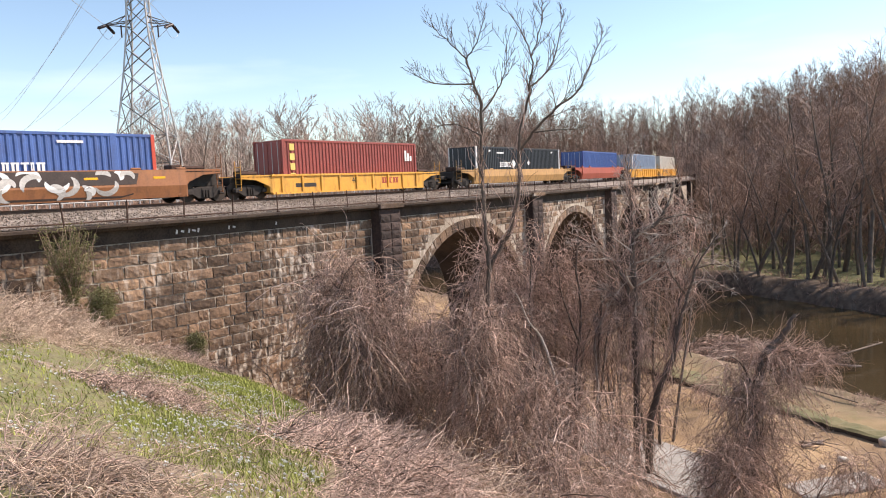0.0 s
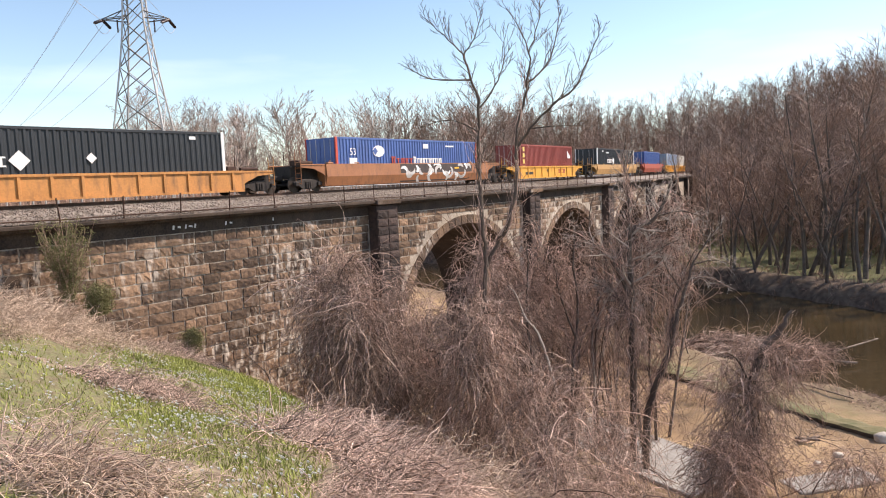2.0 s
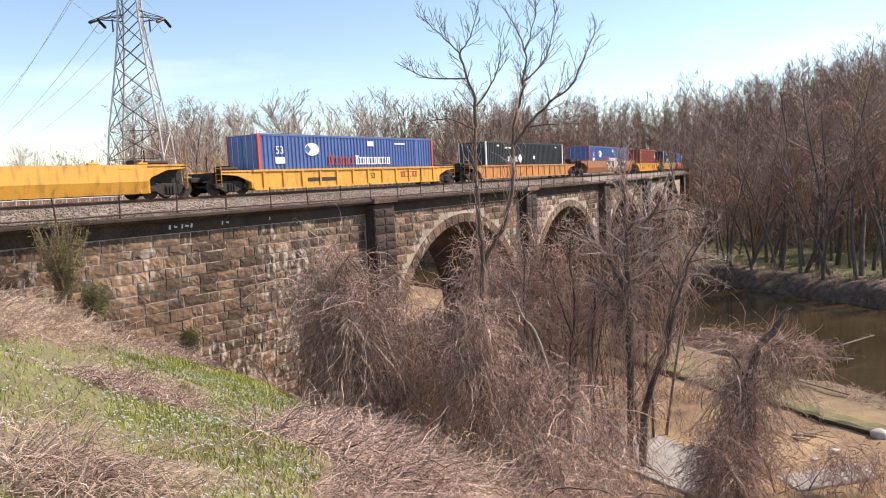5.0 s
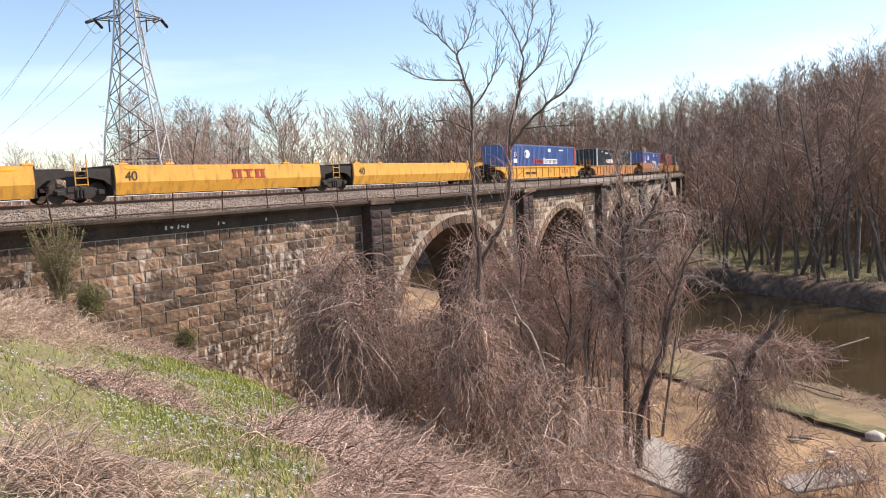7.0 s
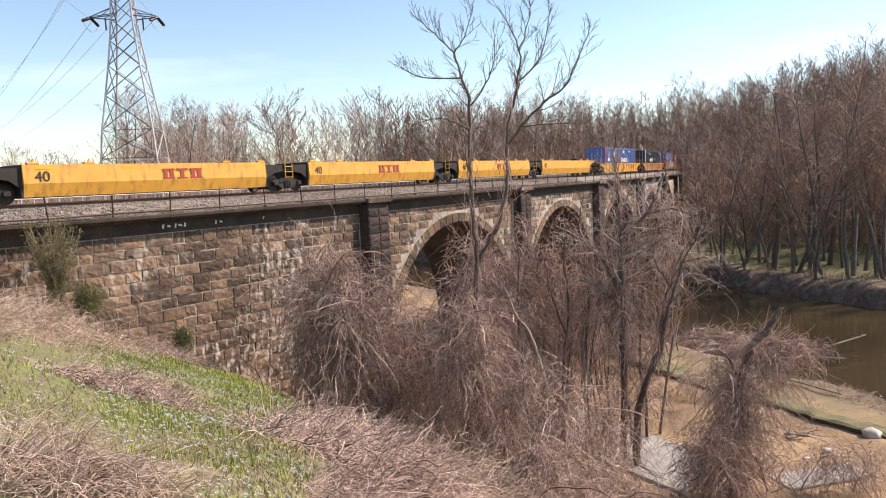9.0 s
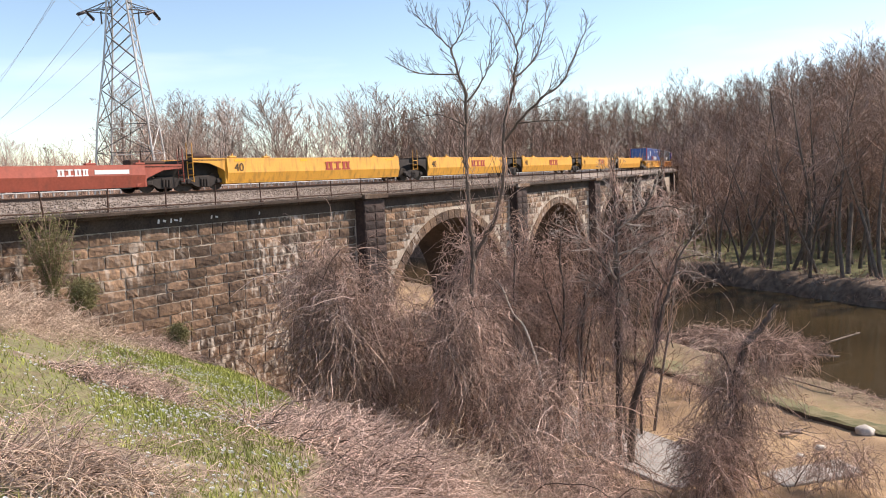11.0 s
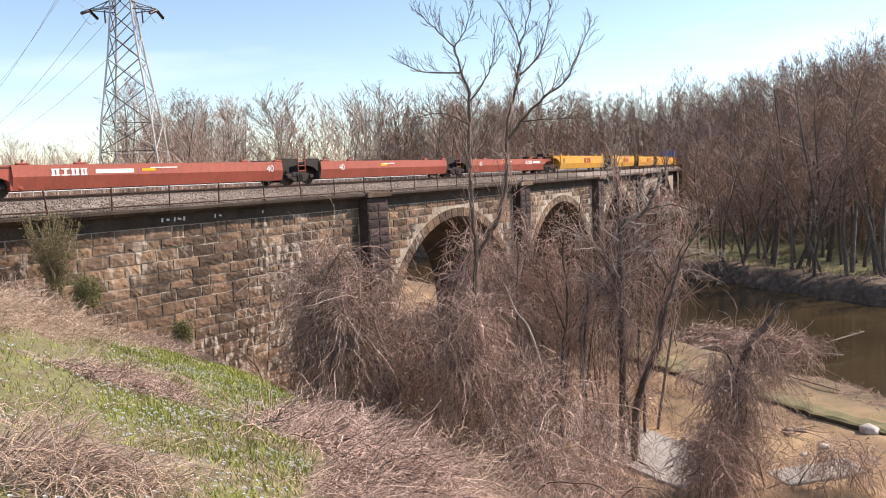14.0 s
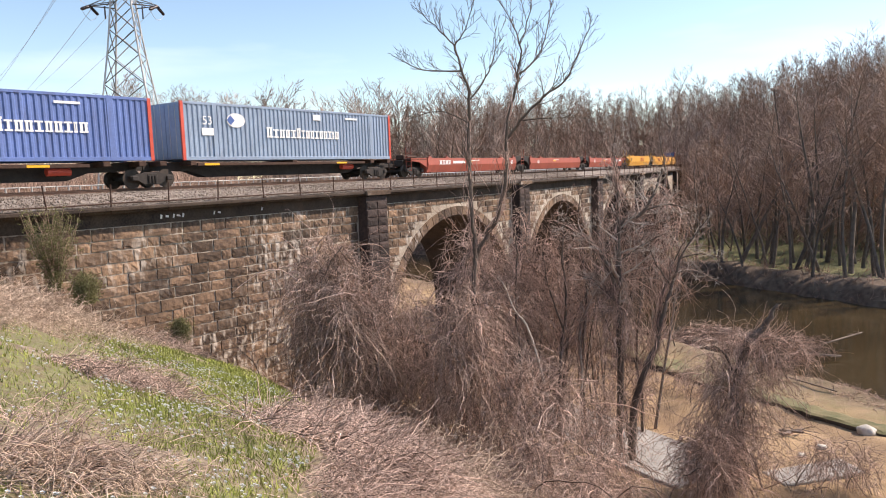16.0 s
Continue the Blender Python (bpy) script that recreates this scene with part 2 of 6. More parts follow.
# ---------------- ground ----------------
RIVER = [(140, -147), (77, -8.8), (60.3, 27.6), (43.7, 64), (27.4, 99.4), (12, 122), (-8, 137), (-26, 165), (-50, 230), (-90, 420)]
RIVER_HALF = [20, 17.6, 17.4, 17.4, 17.4, 17, 16, 14, 13, 13]
WATER_Z, FLOOR_Z = -17.6, -16.3


def river_side(x, y):
    """Distance beyond the river's edge (negative in the water), and +1 on the far bank."""
    best = np.full(x.shape, 1e9)
    side = np.ones(x.shape)
    for (ax, ay), (bx, by), ha, hb in zip(RIVER[:-1], RIVER[1:], RIVER_HALF[:-1], RIVER_HALF[1:]):
        ex, ey = bx - ax, by - ay
        t = np.clip(((x - ax) * ex + (y - ay) * ey) / (ex * ex + ey * ey), 0, 1)
        d = np.hypot(x - ax - t * ex, y - ay - t * ey) - (ha + (hb - ha) * t)
        sg = np.where(ex * (y - ay) - ey * (x - ax) < 0, 1.0, -1.0)
        side = np.where(d < best, sg, side)
        best = np.minimum(best, d)
    return best, side


def sd(x, y):
    """Along-track and outward coordinates of a place."""
    dx, dy = x - TCX, y - TCY
    s = (np.arctan2(dy, dx) - (TH - math.pi / 2)) * TR
    return s, np.hypot(dx, dy) - TR


def waves(x, y, w, seed=0):
    k = 2 * math.pi / w
    return (np.sin(k * (x * 0.8 + y * 0.6) + seed) * np.sin(k * (y * 0.9 - x * 0.35) * 1.13 + seed * 2.1)
            + 0.5 * np.sin(k * 1.9 * (x - 0.4 * y) + seed * 3) * np.sin(k * 2.2 * (y + 0.3 * x) + seed))


def smooth01(a, b, v):
    t = np.clip((v - a) / (b - a), 0, 1)
    return t * t * (3 - 2 * t)


def ground_z(x, y):
    x, y = np.asarray(x, float), np.asarray(y, float)
    s, d = sd(x, y)
    e, side = river_side(x, y)
    sc = np.where(d > -5, -31.2 - 0.155 * d, -30 + 1.5 * (-d - 5))
    q = (s - sc) / 1.6
    fall = 1.6 * np.where(q > 30, q, np.log1p(np.exp(np.minimum(q, 30))))
    # the bank breaks off along a brow into a gully
    brow = ((x + 4.4) * 0.952 + (y - 22.0) * 0.306) / 0.7
    drop = 0.7 * np.where(brow > 30, brow, np.log1p(np.exp(np.minimum(brow, 30))))
    hill = -0.80 - 0.50 * fall - 0.58 * drop + 0.14 * waves(x, y, 7.0, 1) * smooth01(3, 8, np.hypot(x, y))
    floor = FLOOR_Z + 0.18 * waves(x, y, 11, 2)
    floor = np.where(side > 0, -15.3 + 0.3 * waves(x, y, 17, 4) + 23 * smooth01(6 + 22 * smooth01(0.05, 0.35, x / np.maximum(y, 1)), 50 + 70 * smooth01(0.05, 0.35, x / np.maximum(y, 1)), e) + 12 * smooth01(105, 400, e), floor)
    k = 0.9
    z = np.where(side > 0, floor, np.log(np.exp(np.clip((hill - floor) / k, -40, 40)) + 1) * k + floor)
    bank = np.where(side > 0, smooth01(-3.6, 1.6 + 0.8 * waves(x, y, 9, 5), e), smooth01(-3.0, 1.4, e))
    return z * bank + (1 - bank) * -20.0


def grid_axis(lo, hi, step, far):
    v = list(np.arange(lo, hi + 1e-6, step))
    a, st = hi, step
    while a < far:
        st *= 1.25
        a += st
        v.append(a)
    a, st = lo, step
    while a > -far:
        st *= 1.25
        a -= st
        v.insert(0, a)
    return np.array(v)


def build_ground(material):
    xs, ys = grid_axis(-36, 90, 0.55, 3800), grid_axis(-6, 170, 0.6, 3800)
    gx, gy = np.meshgrid(xs, ys)
    gz = ground_z(gx, gy)
    nx, ny = len(xs), len(ys)
    i = np.arange(nx * ny).reshape(ny, nx)
    quads = np.stack([i[:-1, :-1], i[:-1, 1:], i[1:, 1:], i[1:, :-1]], -1).reshape(-1, 4)
    me = bpy.data.meshes.new("ground")
    me.vertices.add(nx * ny)
    me.vertices.foreach_set("co", np.stack([gx, gy, gz], -1).reshape(-1))
    me.loops.add(quads.size)
    me.loops.foreach_set("vertex_index", quads.reshape(-1).astype(np.int32))
    me.polygons.add(len(quads))
    me.polygons.foreach_set("loop_start", np.arange(0, quads.size, 4, dtype=np.int32))
    me.update(calc_edges=True)
    me.shade_smooth()
    me.materials.append(material)
    s, d = sd(gx, gy)
    e, side = river_side(gx, gy)
    grass = smooth01(-0.5, 0.3, waves(gx, gy, 6.5, 3) + 0.45) * (side < 0) * smooth01(-12, -9.5, gz) * smooth01(4, 9, d)
    grass = np.maximum(grass, (side > 0) * smooth01(3, 6, e) * (1 - smooth01(34, 55, e)) * 0.9)
    grass = np.maximum(grass, (side < 0) * smooth01(9, 5, e) * smooth01(-1, 1, e) * (0.45 + 0.35 * waves(gx, gy, 3.1, 7)) * smooth01(20, 24, gx + 0.2 * gy))
    grass = grass * np.where(side < 0, 0.75, 1.0) * np.where((side < 0) & (gx > -0.10 * gy - 0.6) & (gz > -13), 0.15, 1.0)
    sand = (side < 0) * smooth01(-13.5, -15.5, gz) * smooth01(35, 41, gy + 1.1 * np.maximum(gx - 7, 0) + 1.5 * waves(gx, gy, 5, 6))
    earth = np.maximum((side > 0) * smooth01(5.5, 2.5, np.abs(e)), (side < 0) * 0.6 * smooth01(7.5, 2.5, e))
    for nm, a in (("grass", grass), ("sand", sand), ("earth", earth)):
        at = me.attributes.new(nm, "FLOAT", "POINT")
        at.data.foreach_set("value", a.reshape(-1).astype(np.float32))
    return tagged(new("ground", me), "sloping bank of grass, dry litter and sandy river flat", "ground", kind="structure")


def ground_material():
    m = bpy.data.materials.new("bank_soil_and_grass")
    m.use_nodes = True
    n, l = m.node_tree.nodes, m.node_tree.links
    b = n["Principled BSDF"]
    b.inputs["Roughness"].default_value = 0.95
    pos = n.new("ShaderNodeNewGeometry").outputs["Position"]

    def tex(scale, detail=6):
        t = n.new("ShaderNodeTexNoise")
        t.inputs["Scale"].default_value, t.inputs["Detail"].default_value = scale, detail
        l.new(pos, t.inputs["Vector"])
        return t.outputs[0]

    def ramp(fac, c0, c1, p0=0.35, p1=0.65):
        r = n.new("ShaderNodeValToRGB")
        r.color_ramp.elements[0].color, r.color_ramp.elements[1].color = (*c0, 1), (*c1, 1)
        r.color_ramp.elements[0].position, r.color_ramp.elements[1].position = p0, p1
        l.new(fac, r.inputs[0])
        return r.outputs[0]

    def mix(fac, a, c):
        x = n.new("ShaderNodeMixRGB")
        l.new(fac, x.inputs[0])
        l.new(a, x.inputs[1])
        l.new(c, x.inputs[2])
        return x.outputs[0]

    def attr(nm):
        a = n.new("ShaderNodeAttribute")
        a.attribute_name = nm
        return a.outputs["Fac"]

    litter = ramp(tex(5.0), (0.15, 0.105, 0.07), (0.34, 0.26, 0.18))
    green = ramp(tex(6.0), (0.16, 0.13, 0.065), (0.17, 0.20, 0.06))
    sandc = ramp(tex(0.35), (0.26, 0.17, 0.095), (0.44, 0.30, 0.165))
    c = mix(attr("grass"), litter, green)
    c = mix(attr("sand"), c, mix(attr("grass"), sandc, green))
    c = mix(attr("earth"), c, ramp(tex(1.3), (0.09, 0.062, 0.044), (0.20, 0.145, 0.10)))
    l.new(c, b.inputs["Base Color"])
    bp = n.new("ShaderNodeBump")
    bp.inputs["Strength"].default_value, bp.inputs["Distance"].default_value = 0.8, 0.12
    l.new(tex(9.0), bp.inputs["Height"])
    l.new(bp.outputs[0], b.inputs["Normal"])
    return m


build_ground(ground_material())


def water_material():
    m = bpy.data.materials.new("brown_river_water")
    m.use_nodes = True
    n, l = m.node_tree.nodes, m.node_tree.links
    b = n["Principled BSDF"]
    b.inputs["Base Color"].default_value = (0.055, 0.043, 0.024, 1)
    b.inputs["Roughness"].default_value = 0.12
    b.inputs["IOR"].default_value = 1.33
    g = n.new("ShaderNodeNewGeometry")
    mp = n.new("ShaderNodeMapping")
    mp.inputs["Rotation"].default_value = (0, 0, radians(-60))
    mp.inputs["Scale"].default_value = (0.5, 1.6, 1)
    l.new(g.outputs["Position"], mp.inputs[0])
    t = n.new("ShaderNodeTexNoise")
    t.inputs["Scale"].default_value, t.inputs["Detail"].default_value = 1.1, 6
    l.new(mp.outputs[0], t.inputs["Vector"])
    bp = n.new("ShaderNodeBump")
    bp.inputs["Strength"].default_value, bp.inputs["Distance"].default_value = 0.25, 0.06
    l.new(t.outputs[0], bp.inputs["Height"])
    l.new(bp.outputs[0], b.inputs["Normal"])
    r = n.new("ShaderNodeValToRGB")
    r.color_ramp.elements[0].color, r.color_ramp.elements[1].color = (0.028, 0.021, 0.011, 1), (0.08, 0.057, 0.027, 1)
    t2 = n.new("ShaderNodeTexNoise")
    t2.inputs["Scale"].default_value = 0.08
    l.new(mp.outputs[0], t2.inputs["Vector"])
    l.new(t2.outputs[0], r.inputs[0])
    l.new(r.outputs[0], b.inputs["Base Color"])
    return m


bm = bmesh.new()
bmesh.ops.create_grid(bm, x_segments=8, y_segments=8, size=420)
river_water = tagged(new("water", mesh_of("water", bm, water_material())), "slow brown shallow river water", "river", kind="structure")
river_water.location = (0, 60, WATER_Z)

# ---------------- viaduct ----------------
FACE = 2.2          # the near face, measured outward from the near track
BACK = -5.7          # the far face
TOP_Z = -1.03
PIERS = [-3.6 + 20.4 * i for i in range(9)]
ARCH_R = 8.7
SPRING_Z = -11.6


def arch_top(s):
    """Height of the arch's underside over the place s, or None over a pier."""
    for p in PIERS[:-1]:
        c = p + 10.2
        if abs(s - c) < ARCH_R:
            return SPRING_Z + math.sqrt(ARCH_R ** 2 - (s - c) ** 2)
    return None


def build_spandrel():
    """Masonry core of the arches and piers, with real openings."""
    bm = bmesh.new()
    ss = []
    for p in PIERS[:-1]:
        c = p + 10.2
        ss += [p, c - ARCH_R] + [c - ARCH_R * math.cos(math.pi * i / 20) for i in range(1, 20)] + [c + ARCH_R]
    ss.append(PIERS[-1])

    def low(s, mid):
        a = arch_top(mid)
        if a is None:
            return -19.5
        c = min((p + 10.2 for p in PIERS[:-1]), key=lambda c: abs(c - s))
        return SPRING_Z + math.sqrt(max(0.0, ARCH_R ** 2 - (s - c) ** 2))

    for a, b in zip(ss[:-1], ss[1:]):
        mid = (a + b) / 2
        za, zb = low(a, mid), low(b, mid)
        v = [bm.verts.new(on_track(s, o, z)) for o in (FACE, BACK) for s, z in ((a, za), (b, zb), (b, TOP_Z), (a, TOP_Z))]
        bm.faces.new(v[:4])
        bm.faces.new(v[4:][::-1])
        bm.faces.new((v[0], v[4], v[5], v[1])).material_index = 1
        bm.faces.new((v[3], v[2], v[6], v[7]))
    for p in PIERS[:-1]:
        c = p + 10.2
        for s, flip in ((c - ARCH_R, 1), (c + ARCH_R, -1)):
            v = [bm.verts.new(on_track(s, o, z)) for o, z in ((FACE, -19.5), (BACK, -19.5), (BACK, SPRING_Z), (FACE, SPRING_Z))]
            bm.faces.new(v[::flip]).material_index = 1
    bmesh.ops.remove_doubles(bm, verts=bm.verts, dist=0.002)
    return bm


viaduct = thing("viaduct", "long curved granite railway viaduct with round arches", "bridge", kind="structure")
# Second material: arch undersides and inner pier faces take the darker coping stone.
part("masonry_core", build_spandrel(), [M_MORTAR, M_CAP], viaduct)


def build_abutment():
    """The long retaining wall that ends at the first pier."""
    bm = bmesh.new()
    ss = [-140 + 4 * i for i in range(34)] + [-4.4]
    secs = [[on_track(s, o, z) for o, z in ((FACE, -20), (FACE, TOP_Z), (BACK, TOP_Z), (BACK, -20))] for s in ss]
    prev = None
    for sec in secs:
        cur = [bm.verts.new(p) for p in sec]
        if prev:
            for j in range(3):
                bm.faces.new((prev[j], cur[j], cur[j + 1], prev[j + 1]))
        prev = cur
    bm.faces.new(prev)
    return bm


wall = thing("wall_abutment", "tall retaining wall of weathered brown granite blocks", "wall", kind="structure")
part("masonry_core", build_abutment(), M_MORTAR, wall)

# pilasters on each pier
for i, p in enumerate(PIERS):
    bm = bmesh.new()
    prev = None
    for s in (p - 1.0, p + 1.0):
        cur = [bm.verts.new(on_track(s, o, z)) for o, z in ((FACE - 0.1, -19.5), (FACE + 0.85, -19.5), (FACE + 0.70, TOP_Z - 0.02), (FACE - 0.1, TOP_Z - 0.02))]
        if prev:
            for j in range(4):
                bm.faces.new((prev[j], prev[(j + 1) % 4], cur[(j + 1) % 4], cur[j]))
        bm.faces.new(cur if prev is None else cur[::-1])
        prev = cur
    bmesh.ops.recalc_face_normals(bm, faces=bm.faces)
    part("pilaster", bm, M_DARKSTONE, viaduct)

S0, S1 = -140, 175
SS = [S0 + 3 * i for i in range(int((S1 - S0) / 3) + 1)]
# coping and deck slab, ballast, rails
cop = strip_mesh("coping", [[on_track(s, o, z) for o, z in ((FACE - 0.2, -1.03), (2.60, -1.03), (2.66, -0.90), (2.94, -0.88), (2.96, -0.76), (2.90, -0.73), (FACE - 0.2, -0.72))] for s in SS], M_CAP, True)
tagged(new("trim_coping", cop), "dark stained stone coping along the deck edge", "coping", kind="structure")
cop = strip_mesh("coping_far", [[on_track(s, o, z) for o, z in ((BACK + 0.6, -1.03), (BACK - 0.28, -1.03), (BACK - 0.28, -0.70), (BACK + 0.6, -0.68))][::-1] for s in SS], M_CAP, True)
tagged(new("trim_coping_far", cop), "dark stained stone coping on the far deck edge", "coping", kind="structure")
bal = strip_mesh("ballast", [[on_track(s, o, z + 0.02 * math.sin(s * 1.7 + o * 3)) for o, z in ((2.84, -0.71), (2.35, -0.56), (1.75, -0.22), (1.3, -0.16), (-1.4, -0.16), (-2.4, -0.25), (-3.4, -0.16), (-5.2, -0.16), (-5.9, -0.66))] for s in SS], M_BALLAST)
bal.shade_smooth()
PROFILE = ((0.0, -0.16), (1.3, -0.16), (1.75, -0.22), (2.35, -0.56), (2.84, -0.71))
rg = np.random.default_rng(17)
N = 15000
bs, bo = rg.uniform(-27.5, 32, N), rg.uniform(0.9, 2.84, N)
bz = np.interp(bo, [q[0] for q in PROFILE], [q[1] for q in PROFILE]) + 0.01
ang = TH + TK * bs
cen = np.stack([TCX + np.sin(ang) * (TR + bo), TCY - np.cos(ang) * (TR + bo), bz], 1)
unit = np.array([(1, 0, 0), (-1, 0, 0), (0, 1, 0), (0, -1, 0), (0, 0, 1), (0, 0, -1)], float)
pts = cen[:, None] + unit[None] * rg.uniform(0.022, 0.06, (N, 6, 1)) + rg.normal(0, 0.008, (N, 6, 3))
tri = np.array([(0, 2, 4), (2, 1, 4), (1, 3, 4), (3, 0, 4), (2, 0, 5), (1, 2, 5), (3, 1, 5), (0, 3, 5)])
idx = (tri[None] + (np.arange(N) * 6)[:, None, None]).reshape(-1).astype(np.int32)
me = bpy.data.meshes.new("ballast_stones")
me.vertices.add(N * 6)
me.vertices.foreach_set("co", pts.reshape(-1))
me.loops.add(len(idx))
me.loops.foreach_set("vertex_index", idx)
me.polygons.add(len(idx) // 3)
me.polygons.foreach_set("loop_start", np.arange(0, len(idx), 3, dtype=np.int32))
me.update(calc_edges=True)
me.materials.append(mat("loose_grey_ballast", (0.16, 0.125, 0.10), 0.95, 0, 0.3, 3, 20, 0.2, other=(0.31, 0.255, 0.21), space="World", island=0.55))
tagged(new("loose_stones", me), "loose crushed stones on the ballast shoulder", "ballast", kind="stuff")
tagged(new("ballast", bal), "grey crushed stone ballast under the tracks", "ballast", kind="stuff")
tracks = thing("railway_track", "double railway track with rusty steel rails", "track", kind="structure")
for base in (0.0, -4.1):
    for side in (-0.76, 0.76):
        c = base + side
        me = strip_mesh("rail", [[on_track(s, c + o, z) for o, z in ((-0.07, -0.17), (-0.07, -0.15), (-0.012, -0.13), (-0.012, -0.04), (-0.036, -0.03), (-0.036, 0.0), (0.036, 0.0), (0.036, -0.03), (0.012, -0.04), (0.012, -0.13), (0.07, -0.15), (0.07, -0.17))] for s in SS], M_RAIL, True)
        ob = new("rail", me)
        ob.parent = tracks

# ---------------- train ----------------
def letters(text, size, material, parent, x, y, z, name="lettering", label="", flip=False, stretch=1.0):
    """Flat lettering standing on a side wall that faces the viewer (local -y)."""
    cu = bpy.data.curves.new(name, "FONT")
    cu.body, cu.size, cu.extrude = text, size, 0.004
    cu.align_x, cu.align_y = "CENTER", "CENTER"
    tmp = bpy.data.objects.new(name, cu)
    scene.collection.objects.link(tmp)
    dg = bpy.context.evaluated_depsgraph_get()
    me = bpy.data.meshes.new_from_object(tmp.evaluated_get(dg))
    bpy.data.objects.remove(tmp)
    bpy.data.curves.remove(cu)
    for v in me.vertices:
        v.co = Vector((v.co.x * stretch, -v.co.z, v.co.y))
    me.materials.clear()
    me.materials.append(material)
    ob = new(name, me)
    ob.parent = parent
    ob.location = (x, y, z)
    return tagged(ob, label)


def plate(x0, x1, y, z0, z1, material, parent, name="decal", label=""):
    bm = bmesh.new()
    box(bm, x0, x1, y - 0.006, y + 0.01, z0, z1)
    return part(name, bm, material, parent, label)


def corrugated(length, height, pitch, depth, y):
    """A corrugated side wall with real folds, standing at y and facing -y."""
    bm = bmesh.new()
    xs = []
    x = -length / 2
    n = int(length / pitch)
    p = length / n
    for i in range(n):
        for f, o in ((0.0, 0.0), (0.30, 0.0), (0.5, depth), (0.80, depth)):
            xs.append((x + (i + f) * p, o))
    xs.append((length / 2, 0.0))
    prev = None
    for px, o in xs:
        cur = (bm.verts.new((px, y + o, 0.0)), bm.verts.new((px, y + o, height)))
        if prev:
            bm.faces.new((prev[0], cur[0], cur[1], prev[1]))
        prev = cur
    return bm


def container(name, L, label, paint, post, width=2.59, pitch=0.29, inset=0.0, rail_mat=None, door=None):
    """A freight container, base at z 0, near side at -y."""
    c = thing(name, label, "container", "containers on the train")
    H, w = 2.896, width / 2
    bm = bmesh.new()
    box(bm, -L / 2 + 0.05, L / 2 - 0.05, -w + 0.07, w - 0.07, 0.08, H - 0.03)
    part("inner_shell", bm, paint, c)
    for y, sg in ((-w + 0.015, 1), (w - 0.015, -1)):
        bm = corrugated(L - 0.3, H - 0.3, pitch, 0.045, 0)
        for v in bm.verts:
            v.co.y = y + sg * v.co.y
            v.co.z += 0.17
        if sg < 0:
            bmesh.ops.reverse_faces(bm, faces=bm.faces)
        part("side_wall", bm, paint, c)
    for y0, y1 in ((-w, -w + 0.09), (w - 0.09, w)):
        bm = bmesh.new()
        box(bm, -L / 2, L / 2, y0, y1, H - 0.13, H, 0.012)
        part("top_rail", bm, rail_mat or paint, c)
        bm = bmesh.new()
        box(bm, -L / 2, L / 2, y0, y1, 0, 0.18, 0.012)
        part("bottom_rail", bm, rail_mat or paint, c)
        for x0 in (-L / 2 - 0.004, L / 2 - 0.176):
            bm = bmesh.new()
            box(bm, x0, x0 + 0.18, y0 - 0.004 if y0 < 0 else y0, y1 if y0 < 0 else y1 + 0.004, -0.002, H + 0.002, 0.012)
            part("corner_post", bm, post, c)
    if inset:
        for x in (-L / 2 + inset, L / 2 - inset):
            bm = bmesh.new()
            box(bm, x - 0.13, x + 0.13, -w - 0.004, -w + 0.1, 0, H + 0.01, 0.01)
            part("lifting_post", bm, rail_mat or paint, c)
    # end with doors, lock rods
    for sg in (-1, 1):
        for k in (-1, 1):
            bm = bmesh.new()
            x = sg * (L / 2 - 0.03)
            box(bm, x - 0.025, x + 0.025, k * 0.02 if k > 0 else -w + 0.14, w - 0.14 if k > 0 else -0.02, 0.16, H - 0.15, 0.01)
            part("end_door", bm, door or paint, c)
            for yy in (0.35, 0.85):
                bm = bmesh.new()
                rod(bm, (sg * (L / 2), k * yy, 0.1), (sg * (L / 2), k * yy, H - 0.12), 0.02)
                part("lock_rod", bm, M_GALV, c)
    return c


WHEEL_MESH = None


def wheel_mesh():
    bm = bmesh.new()
    prof = [(-0.07, 0.1), (-0.07, 0.30), (-0.065, 0.40), (-0.065, 0.455), (-0.03, 0.455), (-0.03, 0.42), (0.065, 0.41), (0.065, 0.34), (0.03, 0.30), (0.03, 0.1)]
    rows = [[bm.verts.new((math.cos(t) * r, y, math.sin(t) * r)) for y, r in prof] for t in [2 * math.pi * i / 20 for i in range(20)]]
    for i in range(20):
        a, b = rows[i], rows[(i + 1) % 20]
        for j in range(len(prof) - 1):
            bm.faces.new((a[j], a[j + 1], b[j + 1], b[j]))
        bm.faces.new((a[-1], a[0], b[0], b[-1]))
    return mesh_of("wheel", bm, M_WHEEL)


def side_frame_mesh():
    bm = bmesh.new()
    prism(bm, [(-1.1, 0.42), (-0.75, 0.42), (-0.42, 0.17), (0.42, 0.17), (0.75, 0.42), (1.1, 0.42), (1.1, 0.60), (0.7, 0.64), (0.35, 0.76), (-0.35, 0.76), (-0.7, 0.64), (-1.1, 0.60)], -0.08, 0.08)
    bmesh.ops.bevel(bm, geom=list(bm.edges), offset=0.025, segments=1, affect="EDGES")
    for x in (-0.16, 0.0, 0.16):
        rod(bm, (x, -0.1, 0.24), (x, -0.1, 0.58), 0.065, sides=8)
    for x in (-0.9, 0.9):
        box(bm, x - 0.16, x + 0.16, -0.17, 0.1, 0.36, 0.58, 0.03)
    return mesh_of("side_frame", bm, M_UNDER)


WHEEL_MESH, FRAME_MESH = wheel_mesh(), side_frame_mesh()


